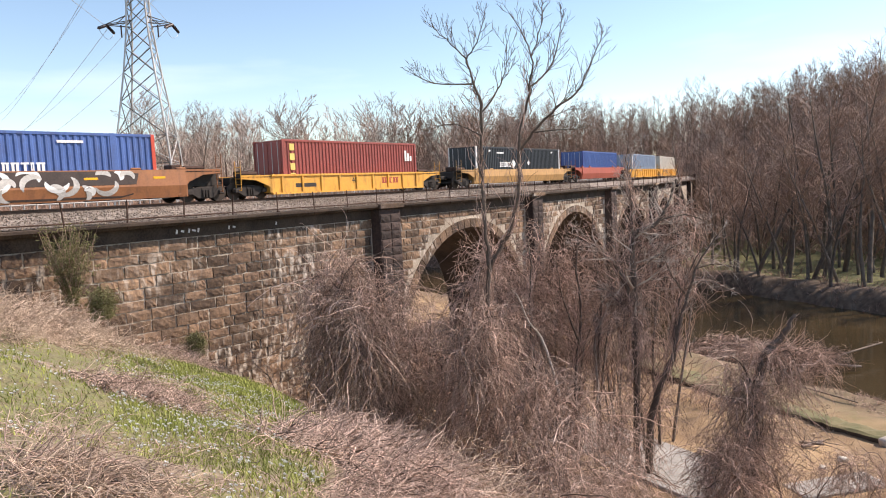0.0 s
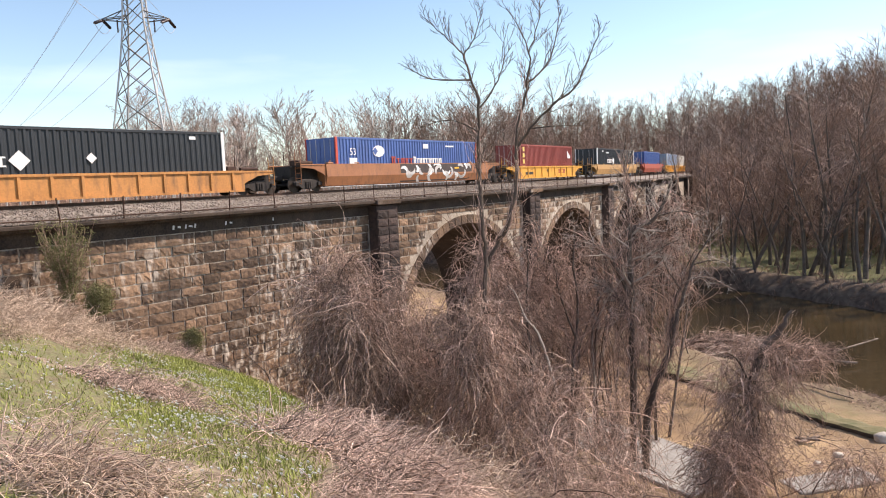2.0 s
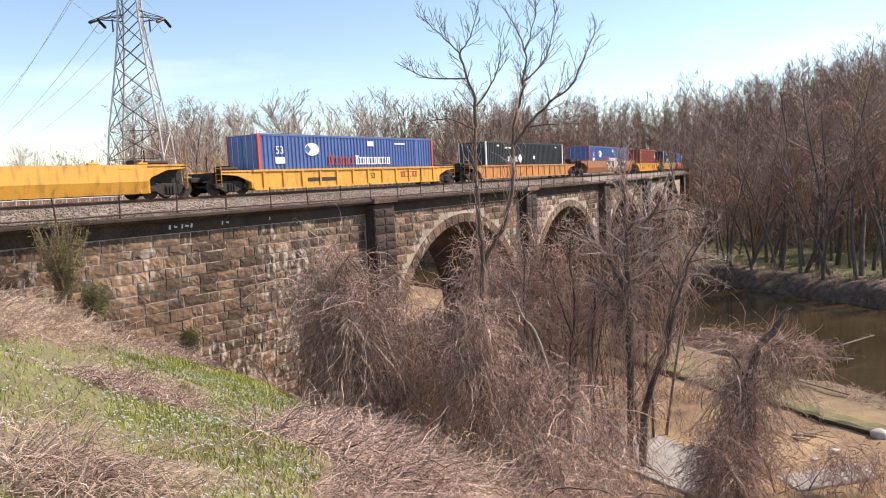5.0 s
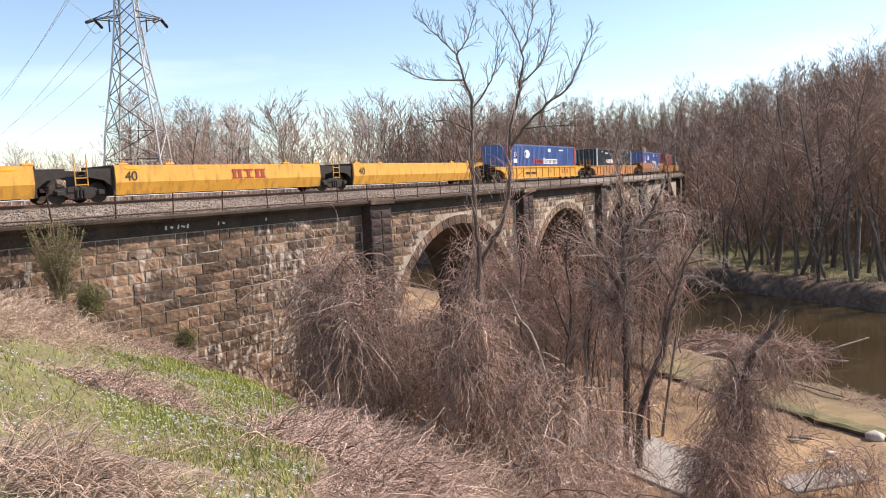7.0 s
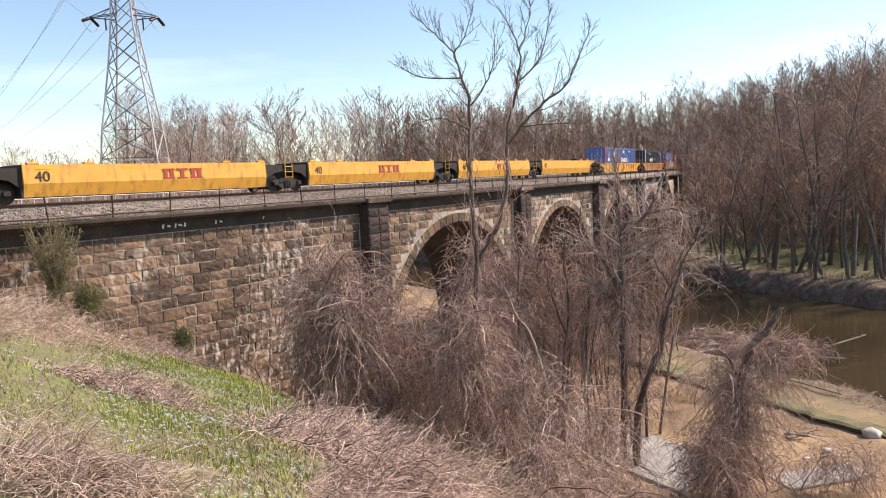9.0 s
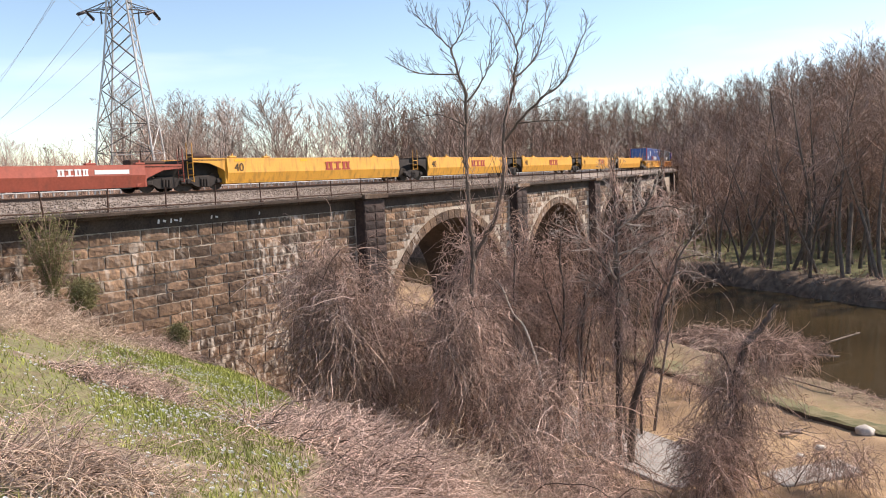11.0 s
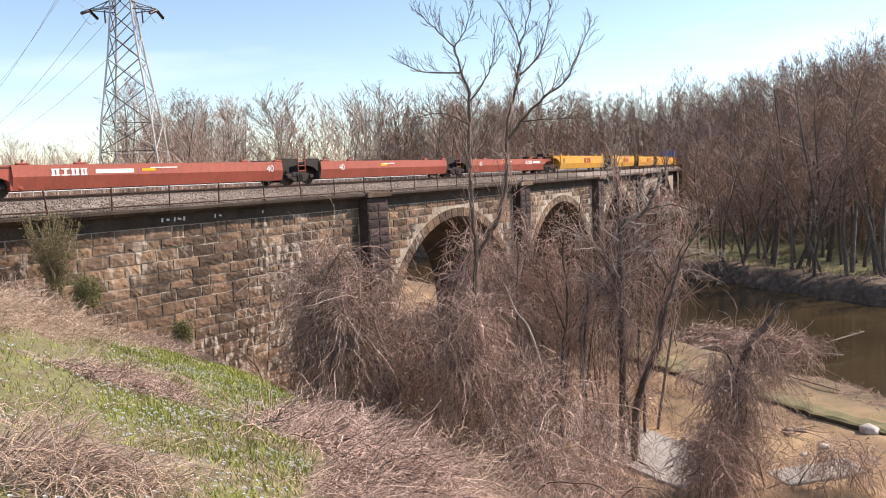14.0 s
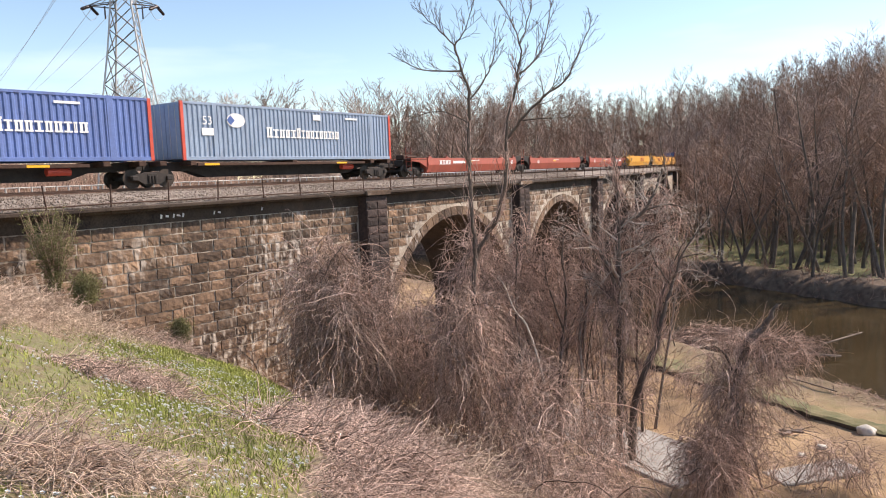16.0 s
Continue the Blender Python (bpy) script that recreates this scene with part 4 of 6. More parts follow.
def pylon(x, y, base, turn):
    """A four-legged lattice mast with cross-arms and strings of insulators."""
    py = thing("transmission_tower", "grey steel lattice transmission tower with cross-arms", "pylon", m=pose(x, y, base, 0, 0, turn))
    # half-widths by height
    prof = [(0.0, 4.6), (9.0, 3.75), (12.6, 3.4), (17.0, 2.72), (20.8, 2.15), (24.0, 1.75), (26.8, 1.45), (29.2, 1.3), (31.5, 1.25), (34.0, 1.2), (37, 1.1), (40, 0.6)]
    prof = [(z, w * 0.9) for z, w in prof]

    def half(z):
        for (z0, w0), (z1, w1) in zip(prof[:-1], prof[1:]):
            if z <= z1:
                return w0 + (w1 - w0) * (z - z0) / (z1 - z0)
        return prof[-1][1]

    for sx in (-1, 1):
        for sy in (-1, 1):
            sg = []
            for (z0, w0), (z1, w1) in zip(prof[:-1], prof[1:]):
                sg.append((sx * w0, sy * w0, z0, sx * w1, sy * w1, z1, 0.15, 0.15))
            o = new("leg", tubes("leg", sg, M_GALV, 4))
            o.parent = py
    levels = [p[0] for p in prof]
    for i, (z0, z1) in enumerate(zip(levels[:-1], levels[1:])):
        w0, w1 = half(z0), half(z1)
        # braces on the -x and -y faces take the darker steel
        for (ax, ay, bx, by), m in (((-1, -1, 1, -1), M_DARKSTEEL), ((1, -1, 1, 1), M_GALV), ((1, 1, -1, 1), M_GALV), ((-1, 1, -1, -1), M_DARKSTEEL)):
            sg = [(ax * w0, ay * w0, z0, bx * w1, by * w1, z1, 0.07, 0.07), (bx * w0, by * w0, z0, ax * w1, ay * w1, z1, 0.07, 0.07)]
            if z1 in (9.0, 12.6):
                sg.append((ax * w1, ay * w1, z1, bx * w1, by * w1, z1, 0.09, 0.09))
            o = new("brace", tubes("brace", sg, m, 4))
            o.parent = py
    for za, reach in ((27.2, 4.1), (33.6, 5.2)):
        for sg_ in (-1, 1):
            w = half(za)
            sg = []
            for sy in (-1, 1):
                sg.append((sg_ * w, sy * w, za, sg_ * reach, 0, za, 0.1, 0.08))
                sg.append((sg_ * w, sy * w, za + 0.9, sg_ * reach, 0, za + 0.15, 0.08, 0.06))
                sg.append((sg_ * (w + (reach - w) * 0.5), sy * w * 0.5, za, sg_ * w, sy * w, za + 0.9, 0.05, 0.05))
            for bar in sg:
                o = new("cross_arm", tubes("cross_arm", [bar], M_DARKSTEEL, 4))
                o.parent = py
            for dy, dx in ((-1.0, -0.55), (0.9, 0.5)):
                a, b = Vector((sg_ * reach, 0, za)), Vector((sg_ * reach + dx, dy * 1.7, za - 0.75))
                for k in range(8):
                    bm = rod(bmesh.new(), a.lerp(b, k / 8), a.lerp(b, k / 8 + 0.1), 0.22, 0.15, 8)
                    part("insulator_disc", bm, M_GLASSY, py, "dark porcelain insulator disc")
            bm = rod(bmesh.new(), (sg_ * (reach - 1.8), 0, za), (sg_ * (reach - 1.8), 0, za - 1.6), 0.1, 0.1)
            part("post_insulator", bm, M_GLASSY, py, "dark porcelain post insulator")
            sgs = []
            for k in range(8):
                t0, t1 = k / 8, (k + 1) / 8
                f = lambda t: (sg_ * reach - 0.5 + t * 1.0, -1.7 + t * 3.2, za - 0.75 - 2.0 * 4 * t * (1 - t) * 0.5)
                sgs.append((*f(t0), *f(t1), 0.035, 0.035))
            o = new("jumper_wire", tubes("jumper_wire", sgs, M_CABLE, 4))
            o.parent = py
    return py


PYX, PYY, PYZ = -38.45, 95.0, -4.2
pylon(PYX, PYY, PYZ, 8)
# power lines to the masts before and behind
for dx, dz in ((-4.1, 27.0), (4.1, 27.0), (-5.2, 33.5), (5.2, 33.5), (0, 40)):
    for end, sag in ((Vector((-189 + dx, 297, PYZ + dz - 2)), 5.0), (Vector((1 + dx, -150, 16 + dz)), 5.0)):
        a = Vector((PYX + dx, PYY, PYZ + dz))
        sg = []
        for k in range(40):
            f = lambda t: a.lerp(end, t) - Vector((0, 0, 4 * t * (1 - t) * sag))
            sg.append((*f(k / 40), *f((k + 1) / 40), 0.03, 0.03))
        tagged(new("power_line", tubes("power_line", sg, M_CABLE, 4)), "thin aluminium overhead power line", "cable", "power lines")

# ---------------- vegetation ----------------
M_BARK = mat("grey_brown_bark", (0.10, 0.078, 0.062), 0.95, 0, 0.4, 1.5, 18, 0.6, rnd=0.25, other=(0.22, 0.18, 0.148))
M_TWIG = mat("reddish_brown_twigs", (0.27, 0.172, 0.128), 0.95, 0, 0.35, 0.8, 9, 0, rnd=0.3, other=(0.45, 0.315, 0.24), island=0.3)
M_PALEBARK = mat("pale_dead_wood", (0.46, 0.40, 0.34), 0.9, 0, 0.3, 1.5, 18, 0.3)
M_VINE = mat("dry_pinkish_brown_vines", (0.28, 0.185, 0.145), 0.95, 0, 0.3, 1.3, 14, 0, other=(0.66, 0.50, 0.41), space="World", island=0.75)
M_VINEDARK = mat("old_dark_vines", (0.25, 0.16, 0.125), 0.95, 0, 0.3, 1.3, 14, 0, other=(0.60, 0.435, 0.355), space="World", island=0.75)
M_STRAW = mat("bleached_dry_stalks", (0.40, 0.285, 0.205), 0.95, 0, 0.3, 1.2, 14, 0, other=(0.62, 0.49, 0.38), space="World", island=0.4)
M_NEARBARK = mat("dark_furrowed_bark", (0.085, 0.064, 0.05), 0.95, 0, 0.4, 1.5, 18, 0.7, other=(0.19, 0.15, 0.12))
M_GRASS = mat("fresh_spring_grass", (0.185, 0.222, 0.05), 0.85, 0, 0.3, 0.6, 6, 0, other=(0.41, 0.425, 0.105), space="World", island=0.35)
M_SHRUB = mat("olive_green_shrub_leaves", (0.12, 0.125, 0.05), 0.9, 0, 0.3, 1, 9, 0, other=(0.24, 0.22, 0.09))


def wander(rng, p, d, length, n, bend, lift, r0, r1, out):
    """A bent tapering limb. Returns its points and directions."""
    pts = [(p.copy(), d.copy(), r0)]
    for i in range(n):
        d = (d + Vector((rng.gauss(0, bend), rng.gauss(0, bend), rng.gauss(0, bend) + lift))).normalized()
        q = p + d * (length / n)
        ra, rb = r0 + (r1 - r0) * i / n, r0 + (r1 - r0) * (i + 1) / n
        out.append((*p, *q, ra, rb))
        p = q
        pts.append((p.copy(), d.copy(), rb))
    return pts


def branch_out(rng, pts, start, count, length, spread, levels, twig, out, lift=0.08, thin=0.55, fork=4):
    """Side branches along a limb, and their own twigs."""
    n = len(pts) - 1
    for i in range(count):
        f = start + (1 - start) * (i + rng.random()) / count
        k = min(int(f * n), n - 1)
        p, d, r = pts[k][0].lerp(pts[k + 1][0], f * n - k), pts[k][1], pts[k][2]
        side = Vector((rng.gauss(0, 1), rng.gauss(0, 1), rng.gauss(0, 0.35)))
        side = (side - d * side.dot(d)).normalized()
        nd = (d * (1 - spread) + side * spread + Vector((0, 0, 0.15))).normalized()
        ln = length * (1.15 - 0.65 * f) * rng.uniform(0.65, 1.2)
        r0 = max(r * thin, twig)
        sub = wander(rng, p, nd, ln, 3 if levels > 1 else 2, 0.10, lift, r0, max(twig * 0.6, r0 * 0.3), out)
        if levels > 1:
            branch_out(rng, sub, 0.2, fork, ln * 0.58, spread, levels - 1, twig, out, lift, thin, fork)


def tree_meshes(seed, height, r, count, length, twig, start=0.3, levels=3, spread=0.6, bend=0.05, fork=4, sides=3):
    rng = random.Random(seed)
    trunk, crown = [], []
    d = Vector((rng.gauss(0, 0.05), rng.gauss(0, 0.05), 1)).normalized()
    pts = wander(rng, Vector((0, 0, -0.6)), d, height, 9, bend, 0.02, r, r * 0.12, trunk)
    branch_out(rng, pts, start, count, length, spread, levels, twig, crown, fork=fork)
    return tubes("trunk", trunk, M_BARK, 5), tubes("crown", crown, M_TWIG, sides)


def make_tree(meshes, label, group, m):
    t = thing("tree", label, "tree", group, m=m)
    for nm, me in zip(("trunk", "crown"), meshes):
        o = new(nm, me)
        o.parent = t
    return t


def gz1(x, y):
    return float(ground_z(np.array([x]), np.array([y]))[0])


def join_copies(name, items, material):
    """One mesh from many placed copies."""
    cos, idx, base, side = [], [], 0, 4
    for me, m in items:
        n = len(me.vertices)
        co = np.empty(n * 3)
        me.vertices.foreach_get("co", co)
        a = np.array(m)
        cos.append(co.reshape(-1, 3) @ a[:3, :3].T + a[:3, 3])
        li = np.empty(len(me.loops), np.int32)
        me.loops.foreach_get("vertex_index", li)
        idx.append(li + base)
        base += n
    co, idx = np.concatenate(cos), np.concatenate(idx).astype(np.int32)
    me = bpy.data.meshes.new(name)
    me.vertices.add(len(co))
    me.vertices.foreach_set("co", co.reshape(-1))
    me.loops.add(len(idx))
    me.loops.foreach_set("vertex_index", idx)
    me.polygons.add(len(idx) // 4)
    me.polygons.foreach_set("loop_start", np.arange(0, len(idx), 4, dtype=np.int32))
    me.update(calc_edges=True)
    me.shade_smooth()
    me.materials.append(material)
    return me


# woods on the far bank and hill
rng = random.Random(11)
TALL = [tree_meshes(100 + i, 23 + 2 * (i % 3), 0.29 + 0.04 * (i % 3), 23, 6.4, 0.027, 0.36, 3, 0.60, 0.06, 5, 2) for i in range(6)]
FAR = [tree_meshes(150 + i, 22 + 2 * (i % 3), 0.22, 30, 6.2, 0.046, 0.04, 2, 0.6, 0.06, 7, 2) for i in range(4)]
placed, joined = [], ([], [])
tries = 0
while len(placed) < 1150 and tries < 90000:
    tries += 1
    y = rng.uniform(85, 270)
    x = y * (-0.22 + 0.98 * rng.random() ** 1.3)
    e, sde = river_side(np.array([x]), np.array([y]))
    e = float(e[0])
    if sde[0] < 0 or e < 2.0:
        continue
    if rng.random() > (0.42 if e < 17 else 0.30 if e < 34 else 0.7 if e < 70 else 0.95 if e < 150 else 0.1):
        continue
    if any((x - a) ** 2 + (y - b) ** 2 < 9 for a, b in placed):
        continue
    placed.append((x, y))
    k = rng.uniform(0.68, 1.05) * (0.76 + 0.29 * min(max((x / y - 0.32) / 0.25, 0), 1))
    m = pose(x, y, gz1(x, y), rng.uniform(-7, 7), rng.uniform(-9, 5) if e < 17 else rng.uniform(-4, 4), rng.uniform(0, 360)) @ Matrix.Scale(k, 4)
    mesh = TALL[len(placed) % 6]
    if e < 17:
        make_tree(mesh, "tall bare tree with reddish brown twigs", "bare trees of the far wood", m)
    else:
        mesh = FAR[len(placed) % 4]
        joined[0].append((mesh[0], m))
        joined[1].append((mesh[1], m))
for i, (x, y, lean, turn, k) in enumerate(((54.0, 96.0, 24, 60, 0.9), (52.5, 99.5, -14, 20, 1.0), (57.0, 93.5, -10, 90, 1.05), (50.0, 103.0, 20, 70, 0.85), (58.5, 89.0, 12, 10, 1.0), (48.0, 107.0, -16, 50, 0.95), (60.5, 88.5, 8, 140, 1.05), (55.0, 101.0, 16, 200, 1.0))):
    make_tree(TALL[i % 6], "dark leaning bare tree on the river bank", "bare trees of the far wood", pose(x, y, gz1(x, y), 0, -lean, turn - 60) @ Matrix.Scale(k, 4))
# the lower treeline between the tracks and the hill
n = 0
while n < 84:
    y = rng.uniform(150, 225)
    x = y * rng.uniform(-0.40, 0.06)
    e, sde = river_side(np.array([x]), np.array([y]))
    if e[0] < 2:
        continue
    zb = gz1(x, y)
    k = (0.3 + 0.108 * y - zb) / 23 * rng.uniform(0.72, 1.05)
    mesh = FAR[n % 4]
    m = pose(x, y, zb, rng.uniform(-4, 4), rng.uniform(-4, 4), rng.uniform(0, 360)) @ Matrix.Scale(k, 4)
    joined[0].append((mesh[0], m))
    joined[1].append((mesh[1], m))
    n += 1
far_woods = tagged(thing("far_woods", "brown leafless wood on the hill behind the river", "woods"), kind="stuff")
for nm, it, ml in (("trunks", joined[0], M_BARK), ("crowns", joined[1], M_TWIG)):
    o = tagged(new(nm, join_copies(nm, it, ml)), kind="stuff")
    o.parent = far_woods

# trees beyond the tracks
M_GREYTWIG = mat("pale_grey_brown_twigs", (0.34, 0.25, 0.20), 0.95, 0, 0.3, 0.8, 9, 0, rnd=0.2, other=(0.52, 0.42, 0.35), island=0.3)
MID = [tree_meshes(200 + i, 15 + 1.5 * (i % 3), 0.2, 20, 5.6, 0.024, 0.22, 3, 0.60, 0.06, 5, 2) for i in range(5)]
for t_, c_ in MID:
    c_.materials[0] = M_GREYTWIG
placed2 = []
tries = 0
while len(placed2) < 88 and tries < 20000:
    tries += 1
    y = rng.uniform(98, 220)
    x = y * rng.uniform(-0.70, 0.16)
    e, sde = river_side(np.array([x]), np.array([y]))
    if e[0] < 2.0 or (-12 < x < 14 and y < 122) or any((x - a) ** 2 + (y - b) ** 2 < 12 for a, b in placed2):
        continue
    if x / y < -0.42 and rng.random() < 0.80:
        continue
    if (x - PYX) ** 2 + (y - PYY) ** 2 < 60:
        continue
    placed2.append((x, y))
    zb = gz1(x, y)
    k = rng.uniform(0.72, 1.08) * (1.3 if zb < -9 else 1.0) * (0.5 if x / y < -0.45 else 1.0) * (1.0 + max(0, y - 140) / 250)
    make_tree(MID[len(placed2) % 5], "bare tree with fine grey brown twigs", "bare trees beyond the tracks", pose(x, y, zb, rng.uniform(-3, 3), rng.uniform(-3, 3), rng.uniform(0, 360)) @ Matrix.Scale(k, 4))

# the taller trees that stand out of the treeline
ROUND = []
for i in range(4):
    t_, c_ = tree_meshes(250 + i, 15, 0.2, 26, 7.0, 0.022, 0.16, 3, 0.5, 0.05, 6, 2)
    c_.materials[0] = M_GREYTWIG
    ROUND.append((t_, c_))
for i, (x, y, z) in enumerate(((-44.5, 128, 15.2), (-43.3, 140, 15.4), (-35.6, 125, 14.2), (-33.1, 130, 15.3), (-24.6, 118, 15.7), (-23.3, 124, 16.1), (-16.3, 116, 14.7), (-17.2, 175, 17.7), (-12.4, 170, 16.3), (-6.5, 170, 19.6), (0.5, 165, 18.5), (-39.1, 118, 11.8), (-21.1, 122, 12.8), (-12.6, 107, 10.6), (-20.4, 111, 12.0), (-17.9, 108, 11.0), (-23.2, 113, 12.5), (-88.2, 150, 12.3), (-79.2, 145, 10.5), (-77.8, 150, 10.2), (-75.5, 155, 10.8), (-58.4, 140, 14.5))):
    zb = gz1(x, y)
    make_tree(ROUND[i % 4], "round-crowned bare tree with fine grey twigs", "bare trees beyond the tracks", pose(x, y, zb, rng.uniform(-3, 3), rng.uniform(-3, 3), 77 * i) @ Matrix.Scale((z - zb) / 17.2, 4))

# trees by the far end of the viaduct
for i, (s, o, k) in enumerate(((112, 5, 0.75), (124, 7, 0.85), (137, 5.5, 0.85), (150, 6, 0.95), (163, 5, 0.95), (172, 3, 0.95), (158, 11, 0.95), (184, 2, 1.0))):
    q = on_track(s, o)
    make_tree(MID[i % 5], "bare tree close to the far end of the viaduct", "bare trees by the viaduct", pose(q.x, q.y, max(gz1(q.x, q.y), -17), 0, 0, 60 * i) @ Matrix.Scale(k * 1.4, 4))

# low scrub along the horizon beyond the tracks
sg = []
for i in range(4200):
    y = rng.uniform(90, 190)
    x = y * rng.uniform(-0.72, 0.33)
    e, sde = river_side(np.array([x]), np.array([y]))
    if e[0] < 3 or (-12 < x < 14 and y < 122):
        continue
    p = Vector((x, y, gz1(x, y)))
    hgt = rng.uniform(3.0, 8.5) * (1.6 if p.z < -8 else 1)
    for k in range(3):
        wander(rng, p + Vector((rng.gauss(0, .8), rng.gauss(0, .8), 0)), Vector((rng.gauss(0, .25), rng.gauss(0, .25), 1)).normalized(), hgt * rng.uniform(.6, 1.1), 4, 0.18, 0.03, 0.05, 0.02, sg)
tagged(new("scrub", tubes("scrub", sg, M_TWIG, 3)), "brown leafless scrub beyond the tracks", "scrub", kind="stuff")

# undergrowth along the far bank
sg = []
for i in range(8500):
    y = rng.uniform(75, 255)
    x = y * rng.uniform(-0.12, 0.75)
    e, sde = river_side(np.array([x]), np.array([y]))
    if sde[0] < 0 or e[0] < -1.4 or (7 < e[0] < 30 and rng.random() < 0.8):
        continue
    p = Vector((x, y, gz1(x, y)))
    hgt = rng.uniform(0.4, 1.6) if e[0] < 30 else rng.uniform(2, 8) if e[0] < 60 else rng.uniform(4, 12)
    for k in range(3):
        wander(rng, p, Vector((rng.gauss(0, .5), rng.gauss(0, .5), 1)).normalized(), hgt, 4, 0.22, -0.02, 0.035, 0.015, sg)
tagged(new("undergrowth", tubes("undergrowth", sg, M_TWIG, 3)), "bare brown undergrowth on the far bank", "undergrowth", kind="stuff")


def strands(starts, dirs, lens, n, sag, wob, r, seed):
    """Many bending strands at once, as rows for tubes()."""
    rg = np.random.default_rng(seed)
    p, d = np.array(starts, float), np.array(dirs, float)
    d /= np.linalg.norm(d, axis=1, keepdims=True)
    step = (np.asarray(lens) / n)[:, None]
    rr = np.asarray(r) if np.ndim(r) else np.full(len(p), r)
    out = []
    for i in range(n):
        d = d + rg.normal(0, wob, d.shape)
        d[:, 2] -= sag
        d /= np.linalg.norm(d, axis=1, keepdims=True)
        q = p + d * step
        f0, f1 = 1 - 0.6 * i / n, 1 - 0.6 * (i + 1) / n
        out.append(np.concatenate([p, q, (rr * f0)[:, None], (rr * f1)[:, None]], 1))
        p = q
    return np.stack(out, 1).reshape(-1, 8)


# the nearer trees below the hillside
def near_tree(name, label, stems, bark, twigs, seed, group="", lift=0.14, spread=0.5):
    """A tree from main stems; each: points, radius at foot and tip, branch count, length, start."""
    rg = random.Random(seed)
    t = thing(name, label, "tree", group, m=pose(*stems[0][0][0]))
    o0 = Vector(stems[0][0][0])
    crown = []
    for pts, r0, r1, cnt, ln, st, lv in stems:
        P = [Vector(p) - o0 for p in pts]
        # smooth the line
        fine = []
        for i in range(len(P) - 1):
            a, b, c, d = P[max(i - 1, 0)], P[i], P[i + 1], P[min(i + 2, len(P) - 1)]
            for k in range(4):
                u = k / 4
                fine.append(0.5 * ((2 * b) + (c - a) * u + (2 * a - 5 * b + 4 * c - d) * u * u + (3 * b - a - 3 * c + d) * u ** 3))
        fine.append(P[-1])
        fine = [p + Vector((rg.gauss(0, .03), rg.gauss(0, .03), 0)) for p in fine]
        n = len(fine) - 1
        sg, line = [], []
        for i in range(n):
            ra, rb = r0 + (r1 - r0) * i / n, r0 + (r1 - r0) * (i + 1) / n
            sg.append((*fine[i], *fine[i + 1], ra, rb))
            line.append((fine[i], (fine[i + 1] - fine[i]).normalized(), ra))
        line.append((fine[n], line[-1][1], r1))
        o = new("stem", tubes("stem", sg, bark, 7))
        o.parent = t
        branch_out(rg, line, st, cnt, ln, spread, lv, 0.011, crown, lift=lift, thin=0.45, fork=4)
        if r0 >= 0.1:
            # climbing stems that cling to the lower trunk
            g = np.random.default_rng(seed * 7 + len(pts))
            pick = g.integers(0, max(2, int(n * 0.7)), 150)
            at = np.array([line[i][0] for i in pick]) + g.normal(0, 1, (150, 3)) * (np.array([line[i][2] for i in pick])[:, None] * 0.75 + 0.03)
            go = np.array([line[i][1] for i in pick]) * np.where(g.uniform(0, 1, (150, 1)) < 0.6, 1, -1) + g.normal(0, 0.22, (150, 3))
            o = new("climbing_vine", tubes("climbing_vine", strands(at, go, g.uniform(0.6, 2.4, 150), 6, 0.02, 0.14, 0.016, seed), M_VINEDARK, 3))
            o.parent = t
            tagged(o, "thin climbing vines on the trunk")
    o = new("crown", tubes("crown", crown, twigs, 4))
    o.parent = t
    return t


